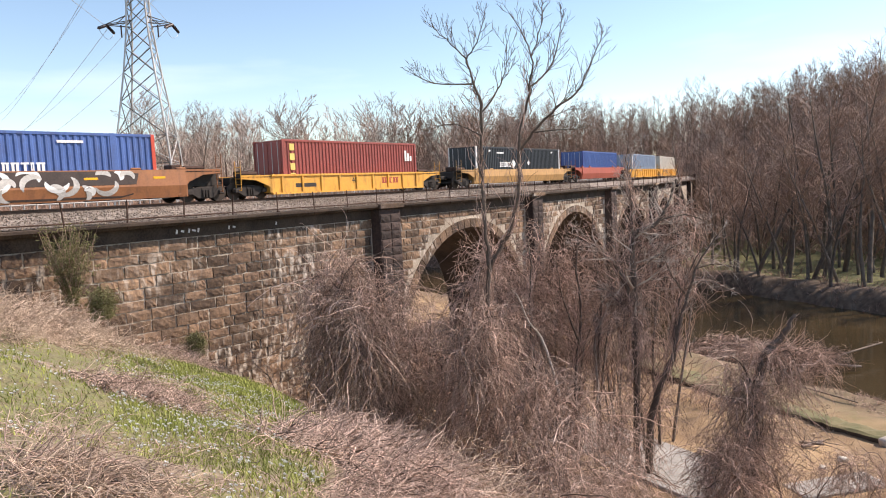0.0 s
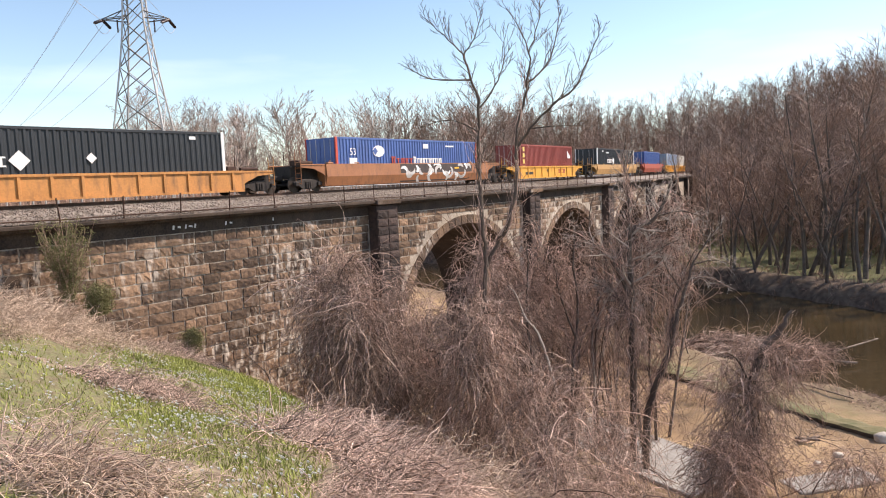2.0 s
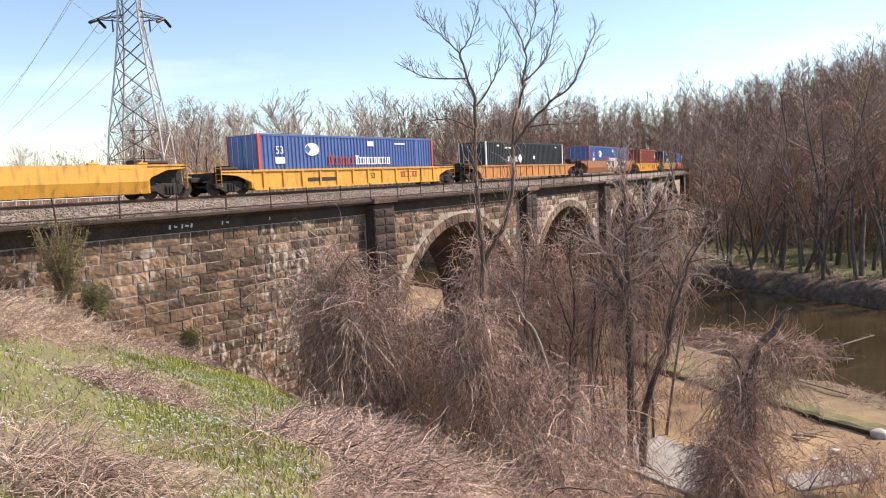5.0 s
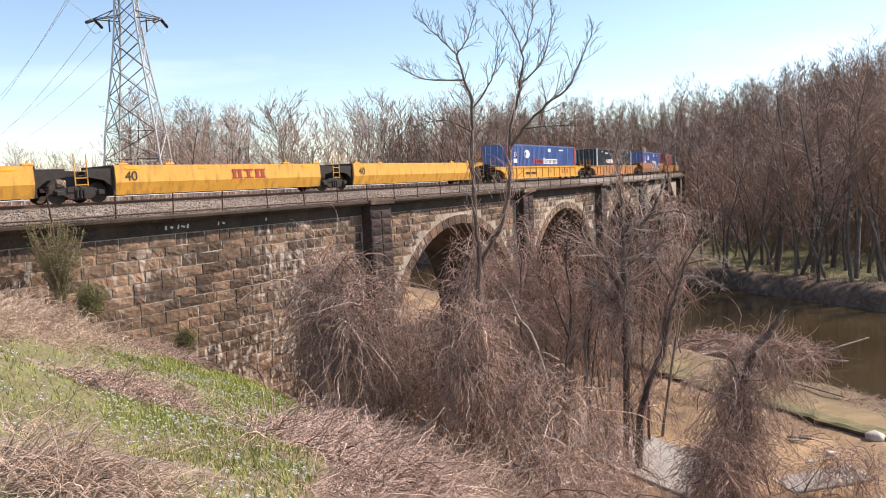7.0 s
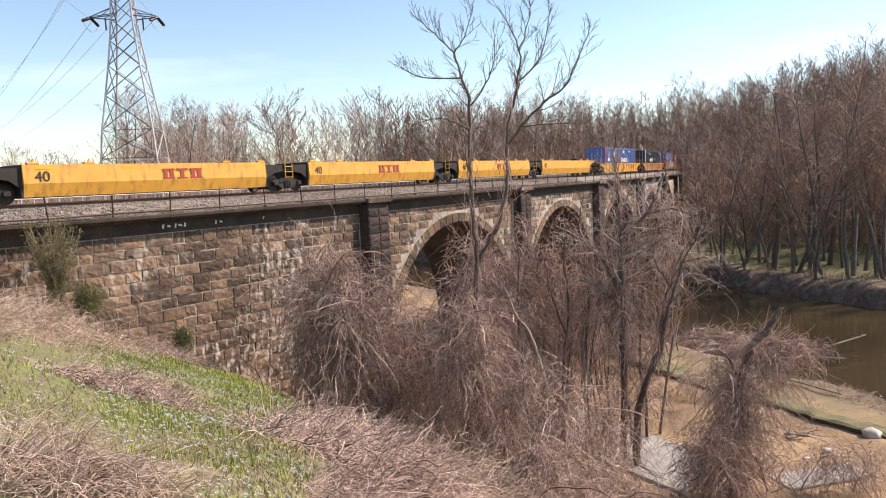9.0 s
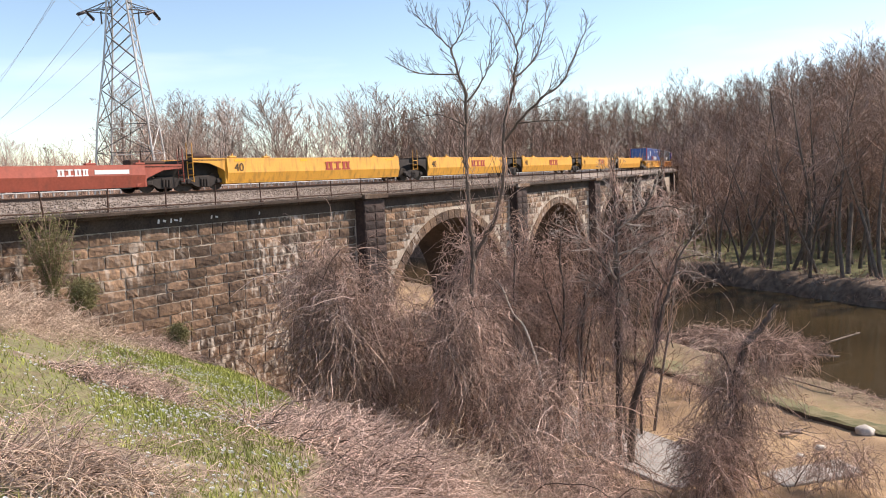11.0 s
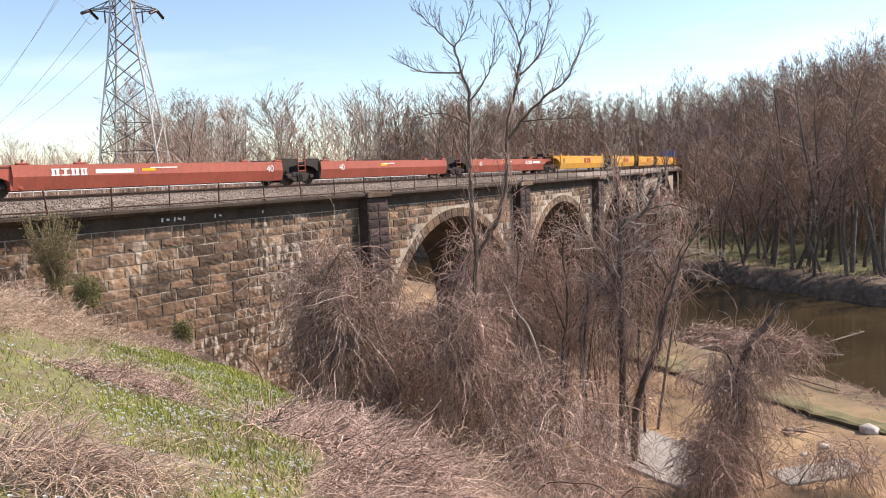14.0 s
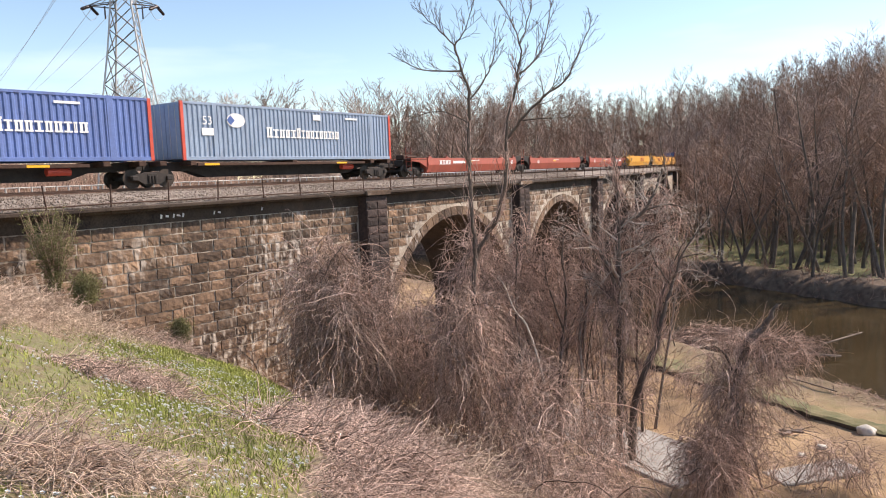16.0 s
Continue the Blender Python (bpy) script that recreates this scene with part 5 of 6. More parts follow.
near_tree("tree", "tall twin-stemmed bare tree rising above the viaduct", [
    ([(1.5, 33.2, -12.6), (1.46, 33.0, -10.35), (1.81, 33.0, -7.06), (2.15, 33.0, -3.83), (1.99, 33.0, -1.63), (1.98, 33.0, 1.5), (2.07, 33.0, 3.57), (1.78, 33.0, 4.86), (1.44, 33.0, 6.03)], 0.15, 0.04, 16, 1.78, 0.55, 2),
    ([(1.44, 33.0, 6.03), (0.6, 33.0, 6.92), (-0.27, 33.0, 7.72)], 0.036, 0.012, 13, 1.37, 0.1, 2),
    ([(1.44, 33.0, 6.03), (2.01, 33.0, 6.74), (2.38, 33.0, 8.11)], 0.036, 0.012, 13, 1.26, 0.1, 2),
    ([(1.78, 33.0, 4.86), (-0.01, 33.5, 5.04), (-1.06, 34.0, 5.63)], 0.043, 0.012, 14, 1.37, 0.2, 2),
    ([(2.07, 33.0, 3.57), (2.79, 32.5, 4.47), (3.16, 32.0, 5.38), (3.3, 32.0, 6.6)], 0.043, 0.012, 13, 1.37, 0.3, 2),
    ([(2.0, 33.3, -6.0), (2.17, 33.4, -3.88), (2.86, 33.3, -2.55), (3.26, 33.0, -1.74), (3.67, 33.0, 0.09), (3.8, 33.0, 2.43), (4.2, 33.0, 3.96), (4.35, 33.0, 4.72), (4.45, 33.0, 6.0), (4.09, 33.0, 7.02), (3.48, 33.0, 8.06)], 0.125, 0.013, 20, 1.58, 0.6, 2),
    ([(4.35, 33.0, 4.6), (5.56, 33.5, 5.78), (6.16, 34.0, 8.18)], 0.05, 0.012, 16, 1.47, 0.2, 2),
    ([(4.45, 33.0, 6.0), (4.9, 32.8, 7.2), (5.0, 32.6, 8.3)], 0.032, 0.012, 13, 1.26, 0.1, 2),
    ([(3.83, 33.0, 1.78), (4.39, 32.5, 2.5), (5.37, 32.0, 3.54), (6.28, 32.0, 4.13), (7.08, 32.0, 5.7), (7.55, 32.0, 6.79)], 0.079, 0.012, 21, 1.58, 0.3, 2),
    ([(4.39, 32.5, 2.5), (5.47, 32.0, 2.54), (7.14, 31.5, 2.47)], 0.036, 0.012, 12, 0.95, 0.3, 2),
    ([(2.02, 33.0, 2.51), (0.7, 33.4, 3.12), (-0.78, 33.8, 2.82)], 0.036, 0.012, 13, 1.05, 0.3, 2)], M_NEARBARK, M_NEARBARK, 31)

near_tree("tree", "dark crooked bare tree hung with vines", [
    ([(10.59, 39.0, -16.9), (10.59, 39.0, -11.84), (10.58, 39.0, -7.09), (10.59, 39.0, -3.1), (11.71, 39.0, -2.52), (12.58, 39.0, -1.3), (13.07, 39.0, 0.08)], 0.23, 0.05, 18, 2.6, 0.3, 3),
    ([(10.32, 39.0, -7.23), (9.49, 39.4, -6.2), (8.36, 39.8, -5.78)], 0.10, 0.02, 7, 1.5, 0.2, 3),
    ([(10.43, 39.0, -6.53), (9.33, 38.6, -4.36), (8.12, 38.4, -3.26), (6.74, 38.0, -2.51)], 0.13, 0.02, 10, 2.0, 0.3, 3),
    ([(10.59, 39.0, -3.1), (10.62, 39.3, -1.07), (10.46, 39.5, 0.83), (10.58, 39.5, 2.38)], 0.10, 0.015, 14, 1.9, 0.1, 3),
    ([(12.0, 39.0, -2.2), (13.4, 38.8, -1.9), (14.7, 38.6, -2.4)], 0.06, 0.012, 12, 1.6, 0.1, 3),
    ([(10.6, 39.0, -5.0), (12.0, 38.7, -4.0), (13.2, 38.5, -3.4)], 0.07, 0.012, 11, 1.6, 0.2, 3)], M_NEARBARK, M_PALEBARK, 32, lift=0.0, spread=0.72)
near_tree("tree", "leaning dark tree with pale brittle branch tips", [
    ([(10.93, 38.0, -16.6), (11.07, 38.0, -13.66), (11.51, 38.0, -11.59), (12.32, 38.0, -9.71), (12.72, 38.0, -7.86), (13.21, 38.0, -6.34), (13.63, 38.0, -4.83)], 0.24, 0.06, 3, 1.2, 0.6, 2),
    ([(12.32, 38.0, -9.71), (12.61, 38.3, -7.72), (13.27, 38.4, -5.52), (14.07, 38.4, -3.99)], 0.10, 0.02, 9, 1.7, 0.35, 2),
    ([(13.63, 38.0, -4.83), (14.84, 38.0, -4.61), (16.08, 38.0, -4.98)], 0.06, 0.012, 10, 1.3, 0.1, 2),
    ([(13.63, 38.0, -4.83), (14.54, 38.0, -3.51), (15.23, 38.0, -2.62)], 0.06, 0.012, 10, 1.5, 0.1, 2),
    ([(13.4, 38.0, -5.6), (14.3, 37.7, -5.5), (15.4, 37.5, -6.1)], 0.05, 0.012, 8, 1.1, 0.1, 2),
    ([(13.2, 38.2, -6.3), (12.4, 38.0, -5.2), (11.9, 37.8, -4.2)], 0.05, 0.012, 8, 1.1, 0.1, 2)], M_NEARBARK, M_PALEBARK, 33, lift=0.0, spread=0.72)
near_tree("tree", "pale dead sapling leaning over the flat", [
    ([(6.6, 36.0, -15.0), (5.15, 36.0, -8.48), (4.31, 36.0, -7.01), (3.66, 36.0, -5.4)], 0.09, 0.03, 5, 0.9, 0.5, 2)], M_PALEBARK, M_PALEBARK, 34, lift=0.0, spread=0.72)
near_tree("tree", "pale crooked dead sapling", [
    ([(8.62, 40.0, -16.4), (8.62, 40.0, -11.67), (8.52, 40.0, -8.95), (9.04, 40.0, -7.69), (9.62, 40.0, -6.56)], 0.10, 0.03, 6, 1.3, 0.5, 2)], M_PALEBARK, M_PALEBARK, 35, lift=0.0, spread=0.72)
near_tree("tree", "slender grey bare tree before the first arch", [
    ([(4.9, 37.6, -15.4), (4.8, 37.6, -11.0), (4.5, 37.6, -7.0), (4.7, 37.6, -4.2), (4.4, 37.6, -2.2)], 0.10, 0.02, 16, 2.0, 0.35, 3)], M_NEARBARK, M_TWIG, 37, lift=0.0, spread=0.72)
near_tree("tree", "grey bare tree with pale twigs before the pier", [
    ([(7.0, 38.6, -15.8), (7.1, 38.6, -11.0), (7.5, 38.6, -7.5), (7.3, 38.6, -4.0), (7.7, 38.6, -1.6)], 0.12, 0.02, 18, 2.1, 0.35, 3),
    ([(7.3, 38.6, -8.6), (6.5, 38.4, -6.2), (6.1, 38.2, -4.0)], 0.06, 0.012, 12, 1.5, 0.2, 3)], M_NEARBARK, M_TWIG, 38, lift=0.0, spread=0.72)
near_tree("tree", "bare tree with reddish twigs before the second arch", [
    ([(9.2, 41.5, -16.2), (9.0, 41.5, -11.0), (9.3, 41.5, -7.0), (8.8, 41.5, -3.4), (9.1, 41.5, -1.0)], 0.11, 0.02, 18, 2.2, 0.3, 3)], M_NEARBARK, M_TWIG, 39, lift=0.0, spread=0.72)
near_tree("tree_snag", "broken vine-covered tree snag with a splintered top", [
    ([(14.97, 34.0, -16.6), (14.98, 34.0, -13.44), (15.04, 34.0, -11.12), (15.5, 34.0, -8.9), (16.35, 34.0, -8.0), (16.75, 34.0, -7.2), (17.1, 34.0, -6.75)], 0.34, 0.06, 3, 0.8, 0.5, 1),
    ([(15.52, 34.0, -8.84), (16.77, 34.3, -8.6), (18.15, 34.6, -9.03), (19.04, 34.8, -9.94)], 0.10, 0.02, 10, 1.6, 0.2, 2),
    ([(15.15, 34.0, -10.69), (14.38, 33.7, -9.14), (13.61, 33.5, -8.49)], 0.09, 0.02, 8, 1.3, 0.2, 2)], M_NEARBARK, M_TWIG, 36)

# saplings and thin trees between the hill and the viaduct
rng = random.Random(77)
SAP = [tree_meshes(300 + i, 10 + 1.6 * (i % 3), 0.085, 12, 2.9, 0.012, 0.2, 3, 0.5, 0.09, 3) for i in range(5)]
n = 0
while n < 46:
    y = rng.uniform(41, 96)
    x = y * rng.uniform(0.02, 0.36)
    s, d = sd(np.array([x]), np.array([y]))
    e, sde = river_side(np.array([x]), np.array([y]))
    if d[0] < 4.5 or e[0] < 2 or (x > 13 and y < 62) or (x < 0.12 * y and y < 50 and rng.random() < 0.6):
        continue
    make_tree(SAP[n % 5], "thin bare sapling on the river flat", "saplings below the viaduct", pose(x, y, gz1(x, y), rng.uniform(-9, 9), rng.uniform(-9, 9), rng.uniform(0, 360)) @ Matrix.Scale(rng.uniform(0.75, 1.25), 4))
    n += 1


def curtain(label, cx, cy, rx, ry, z_top, z_low, n, seed, material, r=0.011, wide=1.0, lean=0.0):
    """A tree smothered in vines: ropes of strands arch out of a lumpy dome and hang to the ground, with gaps between."""
    rg = np.random.default_rng(seed)
    H = z_top - z_low
    m = max(14, n // 20)
    a = rg.uniform(0, 2 * math.pi, m)
    u = np.sqrt(rg.uniform(0, 1, m))
    h = rg.uniform(0.12, 1, m) ** 0.6
    lump = 0.72 + 0.28 * np.sin(3 * a + seed) + 0.2 * np.sin(5 * a + 2 * seed)
    az = z_low + H * h * (1 - 0.34 * u ** 2)
    w = wide + (1 - wide) * h
    ax, ay = cx + rx * u * np.cos(a) * lump * w + lean * (az - z_low), cy + ry * u * np.sin(a) * lump * w
    drift = rg.normal(0, 0.42, (m, 3))
    k = rg.integers(0, m, n)
    tuft = rg.uniform(0.12, 0.5, m)[k][:, None]
    base = np.stack([ax, ay, az], 1)[k] + rg.normal(0, 1, (n, 3)) * tuft * (1, 1, 0.8)
    hang = rg.uniform(0, 1, n) < 0.5
    out = np.stack([np.cos(a) * 0.25, np.sin(a) * 0.25, np.full(m, 0.05)], 1)
    dirs = (out + drift)[k] + rg.normal(0, 0.38, (n, 3))
    free = np.maximum(base[:, 2] - z_low, 0.6)
    lens = np.where(hang, np.minimum(rg.uniform(0.8, 4.2, n), free * 1.1 + 0.3), rg.uniform(0.5, 2.2, n))
    thick = r * np.where(rg.uniform(0, 1, n) < 0.06, rg.uniform(2.0, 3.2, n), rg.uniform(0.7, 1.5, n))
    segs = [strands(base[hang], dirs[hang], lens[hang], 8, 0.26, 0.27, thick[hang], seed),
            strands(base[~hang], rg.normal(0, 1, ((~hang).sum(), 3)), lens[~hang], 6, 0.12, 0.45, thick[~hang] * 0.8, seed + 5)]
    return tagged(new("vine_thicket", tubes("vine_thicket", np.concatenate(segs), material, 3)), label, "vines", kind="stuff")


curtain("tree smothered in hanging dry brown vines", -3.5, 33.0, 3.0, 2.0, -2.2, -12.2, 3600, 1, M_VINE, 0.013, 0.72, -0.13)
curtain("dark inner vines of a smothered tree", -3.4, 33.8, 2.2, 1.5, -2.7, -12.2, 700, 2, M_VINEDARK, 0.018, 0.7, -0.13)
curtain("dim vines hanging below the first arch", -0.9, 34.6, 1.7, 1.4, -6.0, -15.0, 1500, 3, M_VINEDARK, 0.013)
curtain("column of dry vines round the tall tree", 1.6, 31.8, 1.5, 1.4, -3.9, -15.8, 2000, 4, M_VINE, 0.013)
curtain("band of dry vines draped over bowed stems", 3.6, 30.2, 1.5, 1.2, -7.2, -15.6, 700, 5, M_VINE, 0.012)
curtain("sagging vines draped over bowed stems", 5.6, 30.4, 1.5, 1.2, -8.1, -12.6, 520, 45, M_VINE, 0.012)
curtain("thin vines hanging over the pale slab", 7.4, 31.0, 1.3, 1.2, -8.9, -15.8, 460, 46, M_VINE, 0.012)
curtain("dark vines over the crooked tree's crown", 13.3, 41.0, 1.8, 1.8, -0.2, -8.5, 1000, 6, M_VINEDARK, 0.014)
curtain("reddish vines hanging in the crooked tree", 10.7, 39.2, 1.0, 1.0, -3.5, -16.0, 800, 7, M_VINE, 0.013)
curtain("vines draped over the broken snag", 15.2, 34.0, 2.1, 1.4, -7.7, -16.2, 1500, 8, M_VINE, 0.013, 0.45)
curtain("drooping vines on the snag's side branches", 17.2, 34.2, 1.5, 0.8, -8.3, -10.8, 420, 16, M_VINE, 0.013)
curtain("dark bramble hump at the foot of the snag", 12.9, 31.8, 1.5, 1.4, -11.7, -16.2, 1300, 9, M_VINEDARK, 0.012)
curtain("thin dry vines beside the tall tree", 2.7, 37.8, 1.9, 1.4, -2.7, -14.8, 1300, 10, M_VINEDARK, 0.014)
curtain("grey brown brush before the first arch", 2.7, 40.0, 2.4, 1.4, -2.6, -15.0, 3000, 49, M_VINE, 0.015)
curtain("tall dry brush between the arches", 5.4, 41.4, 2.0, 1.4, -2.6, -15.6, 1400, 50, M_VINEDARK, 0.016)
curtain("vines in the trees near the second arch", 7.2, 43.0, 2.4, 2.0, -3.4, -15.8, 900, 11, M_VINEDARK, 0.015)
curtain("thin dry brush on the sandy flat", 19.5, 33.5, 3.5, 1.5, -14.0, -16.4, 600, 12, M_VINE, 0.011)
curtain("ivy and vines against the first pier", -2.9, 41.2, 1.1, 1.2, -4.6, -14.5, 600, 14, M_VINEDARK, 0.015)
curtain("vines on the river edge by the viaduct", 16.0, 58.0, 2.4, 2.6, -12.0, -16.3, 600, 15, M_VINEDARK, 0.017)
curtain("brown vines in the trees behind the flat", 5.6, 49.0, 2.4, 2.0, -5.0, -16.0, 700, 47, M_VINEDARK, 0.018)
curtain("brown vines in the trees by the second pier", 10.5, 52.0, 2.4, 2.0, -6.5, -16.0, 700, 48, M_VINEDARK, 0.018)


def brambles(label, cx, cy, rx, ry, n, seed, material, high=0.8, r=0.006):
    """A mound of arching canes in leaning tufts that spring from the ground and fall back on it."""
    rg = np.random.default_rng(seed)
    m = max(8, n // 26)
    a, u = rg.uniform(0, 2 * math.pi, m), np.sqrt(rg.uniform(0, 1, m))
    ta = rg.normal(-0.6, 1.1, m)
    up = rg.uniform(0.0, 1.0, m)
    k = rg.integers(0, m, n)
    spread = 0.12 * (rx + ry) / 2 + 0.06
    x = cx + rx * (u * np.cos(a))[k] + rg.normal(0, spread, n)
    y = cy + ry * (u * np.sin(a))[k] + rg.normal(0, spread, n)
    z = np.maximum(ground_z(x, y), WATER_Z) + high * (1 - u[k] ** 2) * rg.uniform(0.05, 1, n)
    b = ta[k] + rg.normal(0, 0.9, n)
    dirs = np.stack([np.cos(b), np.sin(b), up[k] + rg.normal(0, 0.3, n)], 1)
    thick = r * np.where(rg.uniform(0, 1, n) < 0.05, rg.uniform(1.6, 2.4, n), rg.uniform(0.6, 1.4, n))
    segs = strands(np.stack([x, y, z], 1), dirs, np.minimum(rg.uniform(0.5, 1.7, n) * (0.22 + high), rg.uniform(0.8, 2.2, n)), 6, 0.22, 0.30, thick, seed)
    return tagged(new("bramble", tubes("bramble", segs, material, 3)), label, "brambles", kind="stuff")


brambles("large mound of dry brown bramble canes on the slope", -1.75, 12.2, 1.25, 2.6, 4200, 21, M_VINE, 0.55, 0.008)
brambles("dry bramble canes down the brow", -0.4, 11.2, 0.9, 2.4, 2600, 22, M_VINE, 0.6, 0.008)
brambles("bleached stems over the brambles", 0.5, 15.6, 1.2, 2.0, 1000, 23, M_STRAW, 1.8, 0.009)
brambles("mound of dead grass stalks", -5.1, 11.6, 1.0, 1.0, 1500, 24, M_VINE, 0.30, 0.006)
brambles("mound of bleached dead stalks by the viewer", -2.75, 5.2, 0.62, 0.45, 1000, 25, M_STRAW, 0.20, 0.0042)
brambles("dark stems in the dead mound", -2.8, 5.25, 0.6, 0.45, 520, 26, M_VINE, 0.20, 0.004)
brambles("dry brush along the foot of the wall", -14.4, 24.5, 1.4, 4.5, 2600, 27, M_STRAW, 0.6, 0.008)
brambles("tall bleached brush below the wall", -10.8, 19.5, 1.7, 4.2, 2800, 55, M_STRAW, 0.55, 0.007)
brambles("dry stalks on the upper slope", -10.4, 15.4, 1.3, 2.6, 1500, 28, M_STRAW, 0.3, 0.006)
brambles("brown litter along the wall", -11.2, 29.0, 1.2, 3.4, 1600, 29, M_VINE, 0.4, 0.008)
brambles("dry brambles below the brow", 1.2, 18.5, 1.9, 3.2, 2000, 30, M_VINE, 1.5, 0.010)
brambles("dry brambles on the gully floor", 5.2, 25.5, 2.4, 2.5, 1000, 31, M_VINE, 2.4, 0.011)
brambles("brown canes by the smothered tree", -3.0, 25.0, 1.3, 3.2, 1800, 32, M_VINEDARK, 0.8, 0.010)
brambles("scattered brown stalks in the grass", -2.6, 8.2, 0.8, 2.4, 420, 33, M_VINE, 0.12, 0.0035)
brambles("scattered brown stalks by the path edge", -4.6, 7.4, 0.9, 1.6, 420, 34, M_VINE, 0.10, 0.0035)
brambles("dry canes along the brow", -0.75, 9.0, 0.6, 1.5, 1500, 35, M_VINE, 0.40, 0.0055)
brambles("pale bent stems in the gully", 4.6, 23.4, 1.8, 1.6, 700, 37, M_STRAW, 2.6, 0.012)
brambles("tangled dark canes on the gully side", 3.4, 20.0, 1.6, 2.6, 1000, 38, M_VINEDARK, 1.7, 0.011)
brambles("dry canes at the edge of the grass", -0.9, 7.0, 0.4, 1.1, 800, 42, M_VINE, 0.30, 0.0045)
brambles("pale dead twigs over the thicket", 4.0, 29.0, 2.4, 1.6, 150, 39, M_STRAW, 6.0, 0.014)
brambles("pale dead twigs by the tall tree", 1.0, 24.0, 1.6, 1.6, 200, 40, M_STRAW, 4.0, 0.013)
curtain("tangle of dry vines filling the gully", 3.6, 23.4, 2.2, 1.6, -8.6, -15.0, 1500, 56, M_VINE, 0.010)
curtain("low tangle of dry vines by the slab", 6.6, 26.6, 1.9, 1.6, -10.9, -16.0, 1200, 57, M_VINE, 0.011)
brambles("bleached tangle over the gully", 3.2, 21.8, 2.0, 1.4, 900, 58, M_STRAW, 3.6, 0.010)
brambles("driftwood brush heaped on the river edge", 27.2, 68.0, 4.8, 2.6, 2600, 43, M_VINE, 2.0, 0.024)
brambles("pale sticks washed up on the brush heap", 28.5, 66.5, 4.2, 2.2, 220, 51, M_STRAW, 1.8, 0.03)
brambles("sticks and litter strewn over the sandy flat", 20.5, 39.5, 4.6, 3.8, 900, 52, M_VINE, 0.12, 0.012)
brambles("bleached litter along the turf ledge", 23.5, 48.0, 2.4, 6.0, 900, 53, M_STRAW, 0.14, 0.014)
brambles("flood litter on the river margin", 30.0, 48.0, 2.0, 6.0, 1100, 59, M_VINE, 0.16, 0.014)
brambles("bleached flood litter on the river margin", 26.5, 54.5, 2.0, 5.0, 600, 60, M_STRAW, 0.14, 0.016)
brambles("dead stalks over the far flat", 12.0, 52.0, 4.2, 5.0, 900, 54, M_VINE, 0.5, 0.014)
curtain("sparse dry vines on the flat", 12.4, 44.5, 2.4, 2.0, -13.0, -16.3, 350, 18, M_VINEDARK, 0.012)
curtain("sparse dry brush by the ledge", 18.5, 49.5, 2.2, 2.6, -14.3, -16.3, 350, 19, M_VINE, 0.012)
curtain("branches of a fallen tree in the shallows", 33.2, 61.5, 3.2, 1.2, -15.7, -17.6, 500, 44, M_VINEDARK, 0.017)

for i, (x, y, k) in enumerate(((11.6, 41.2, 1.25), (12.9, 42.2, 1.4), (14.0, 43.4, 1.3), (9.4, 43.8, 1.3), (7.9, 41.6, 1.15), (6.3, 38.2, 1.0))):
    make_tree(SAP[i % 5], "slender bare tree among the vines", "saplings below the viaduct", pose(x, y, gz1(x, y), 3, -4, 70 * i) @ Matrix.Scale(k, 4))
# twiggy bushes inside the vine thickets
M_BUSH = mat("pinkish_brown_bush_twigs", (0.28, 0.185, 0.145), 0.95, 0, 0.3, 1.1, 12, 0, other=(0.48, 0.35, 0.285), space="World")
BUSH = []
for i in range(4):
    t_, c_ = tree_meshes(400 + i, 7.5, 0.09, 24, 3.0, 0.010, 0.06, 3, 0.62, 0.12, 5)
    c_.materials[0] = M_BUSH
    BUSH.append((t_, c_))
rng = random.Random(404)
for i, (x, y, k) in enumerate(((-5.4, 33.6, 0.9), (-3.7, 33.4, 0.85), (-1.2, 31.8, 0.75), (0.9, 30.9, 0.85), (2.4, 31.6, 0.8), (3.4, 28.6, 0.65), (5.0, 29.2, 0.7), (6.6, 31.0, 0.6), (12.9, 32.4, 0.6), (14.2, 33.0, 0.7), (16.4, 33.8, 0.75), (4.8, 35.4, 1.0), (6.2, 40.5, 1.0), (0.6, 37.5, 0.9), (3.0, 40.5, 1.1), (18.4, 34.5, 0.4), (20.6, 33.6, 0.35), (17.6, 47.0, 0.45), (-7.6, 30.5, 0.35), (2.2, 25.5, 0.7), (5.6, 45.5, 1.3), (2.2, 38.6, 1.5), (3.6, 39.6, 1.6), (0.9, 36.2, 1.15))):
    make_tree(BUSH[i % 4], "leafless pinkish brown bush tangled with vines", "bushes below the slope", pose(x, y, gz1(x, y), rng.uniform(-8, 8), rng.uniform(-8, 8), rng.uniform(0, 360)) @ Matrix.Scale(k, 4))

# grass on the slope, with small white flowers
rg = np.random.default_rng(41)
N = 300000
x, y = rg.uniform(-15, 2.0, N), rg.uniform(3.2, 31, N)
keep = rg.uniform(0, 1, N) < np.clip(2.2 - y / 16, 0.35, 1)
x, y = x[keep], y[keep]
s_, d_ = sd(x, y)
patch = waves(x, y, 6.5, 3) + 0.45 * waves(x, y, 1.9, 8)
zz = ground_z(x, y)
ok = (x < -0.095 * y - 0.75) & (x > -0.60 * y - 1.0) & (d_ > 5.5) & (zz > -9.5)
ok &= (patch + 1.0 + 0.5 * (y < 12) > rg.uniform(0, 1, len(x)) * 1.3)
ok &= ((x + 5.3) / 1.3) ** 2 + ((y - 11.9) / 1.4) ** 2 > 0.8
ok &= ((x + 2.9) / 0.85) ** 2 + ((y - 5.3) / 0.8) ** 2 > 0.8
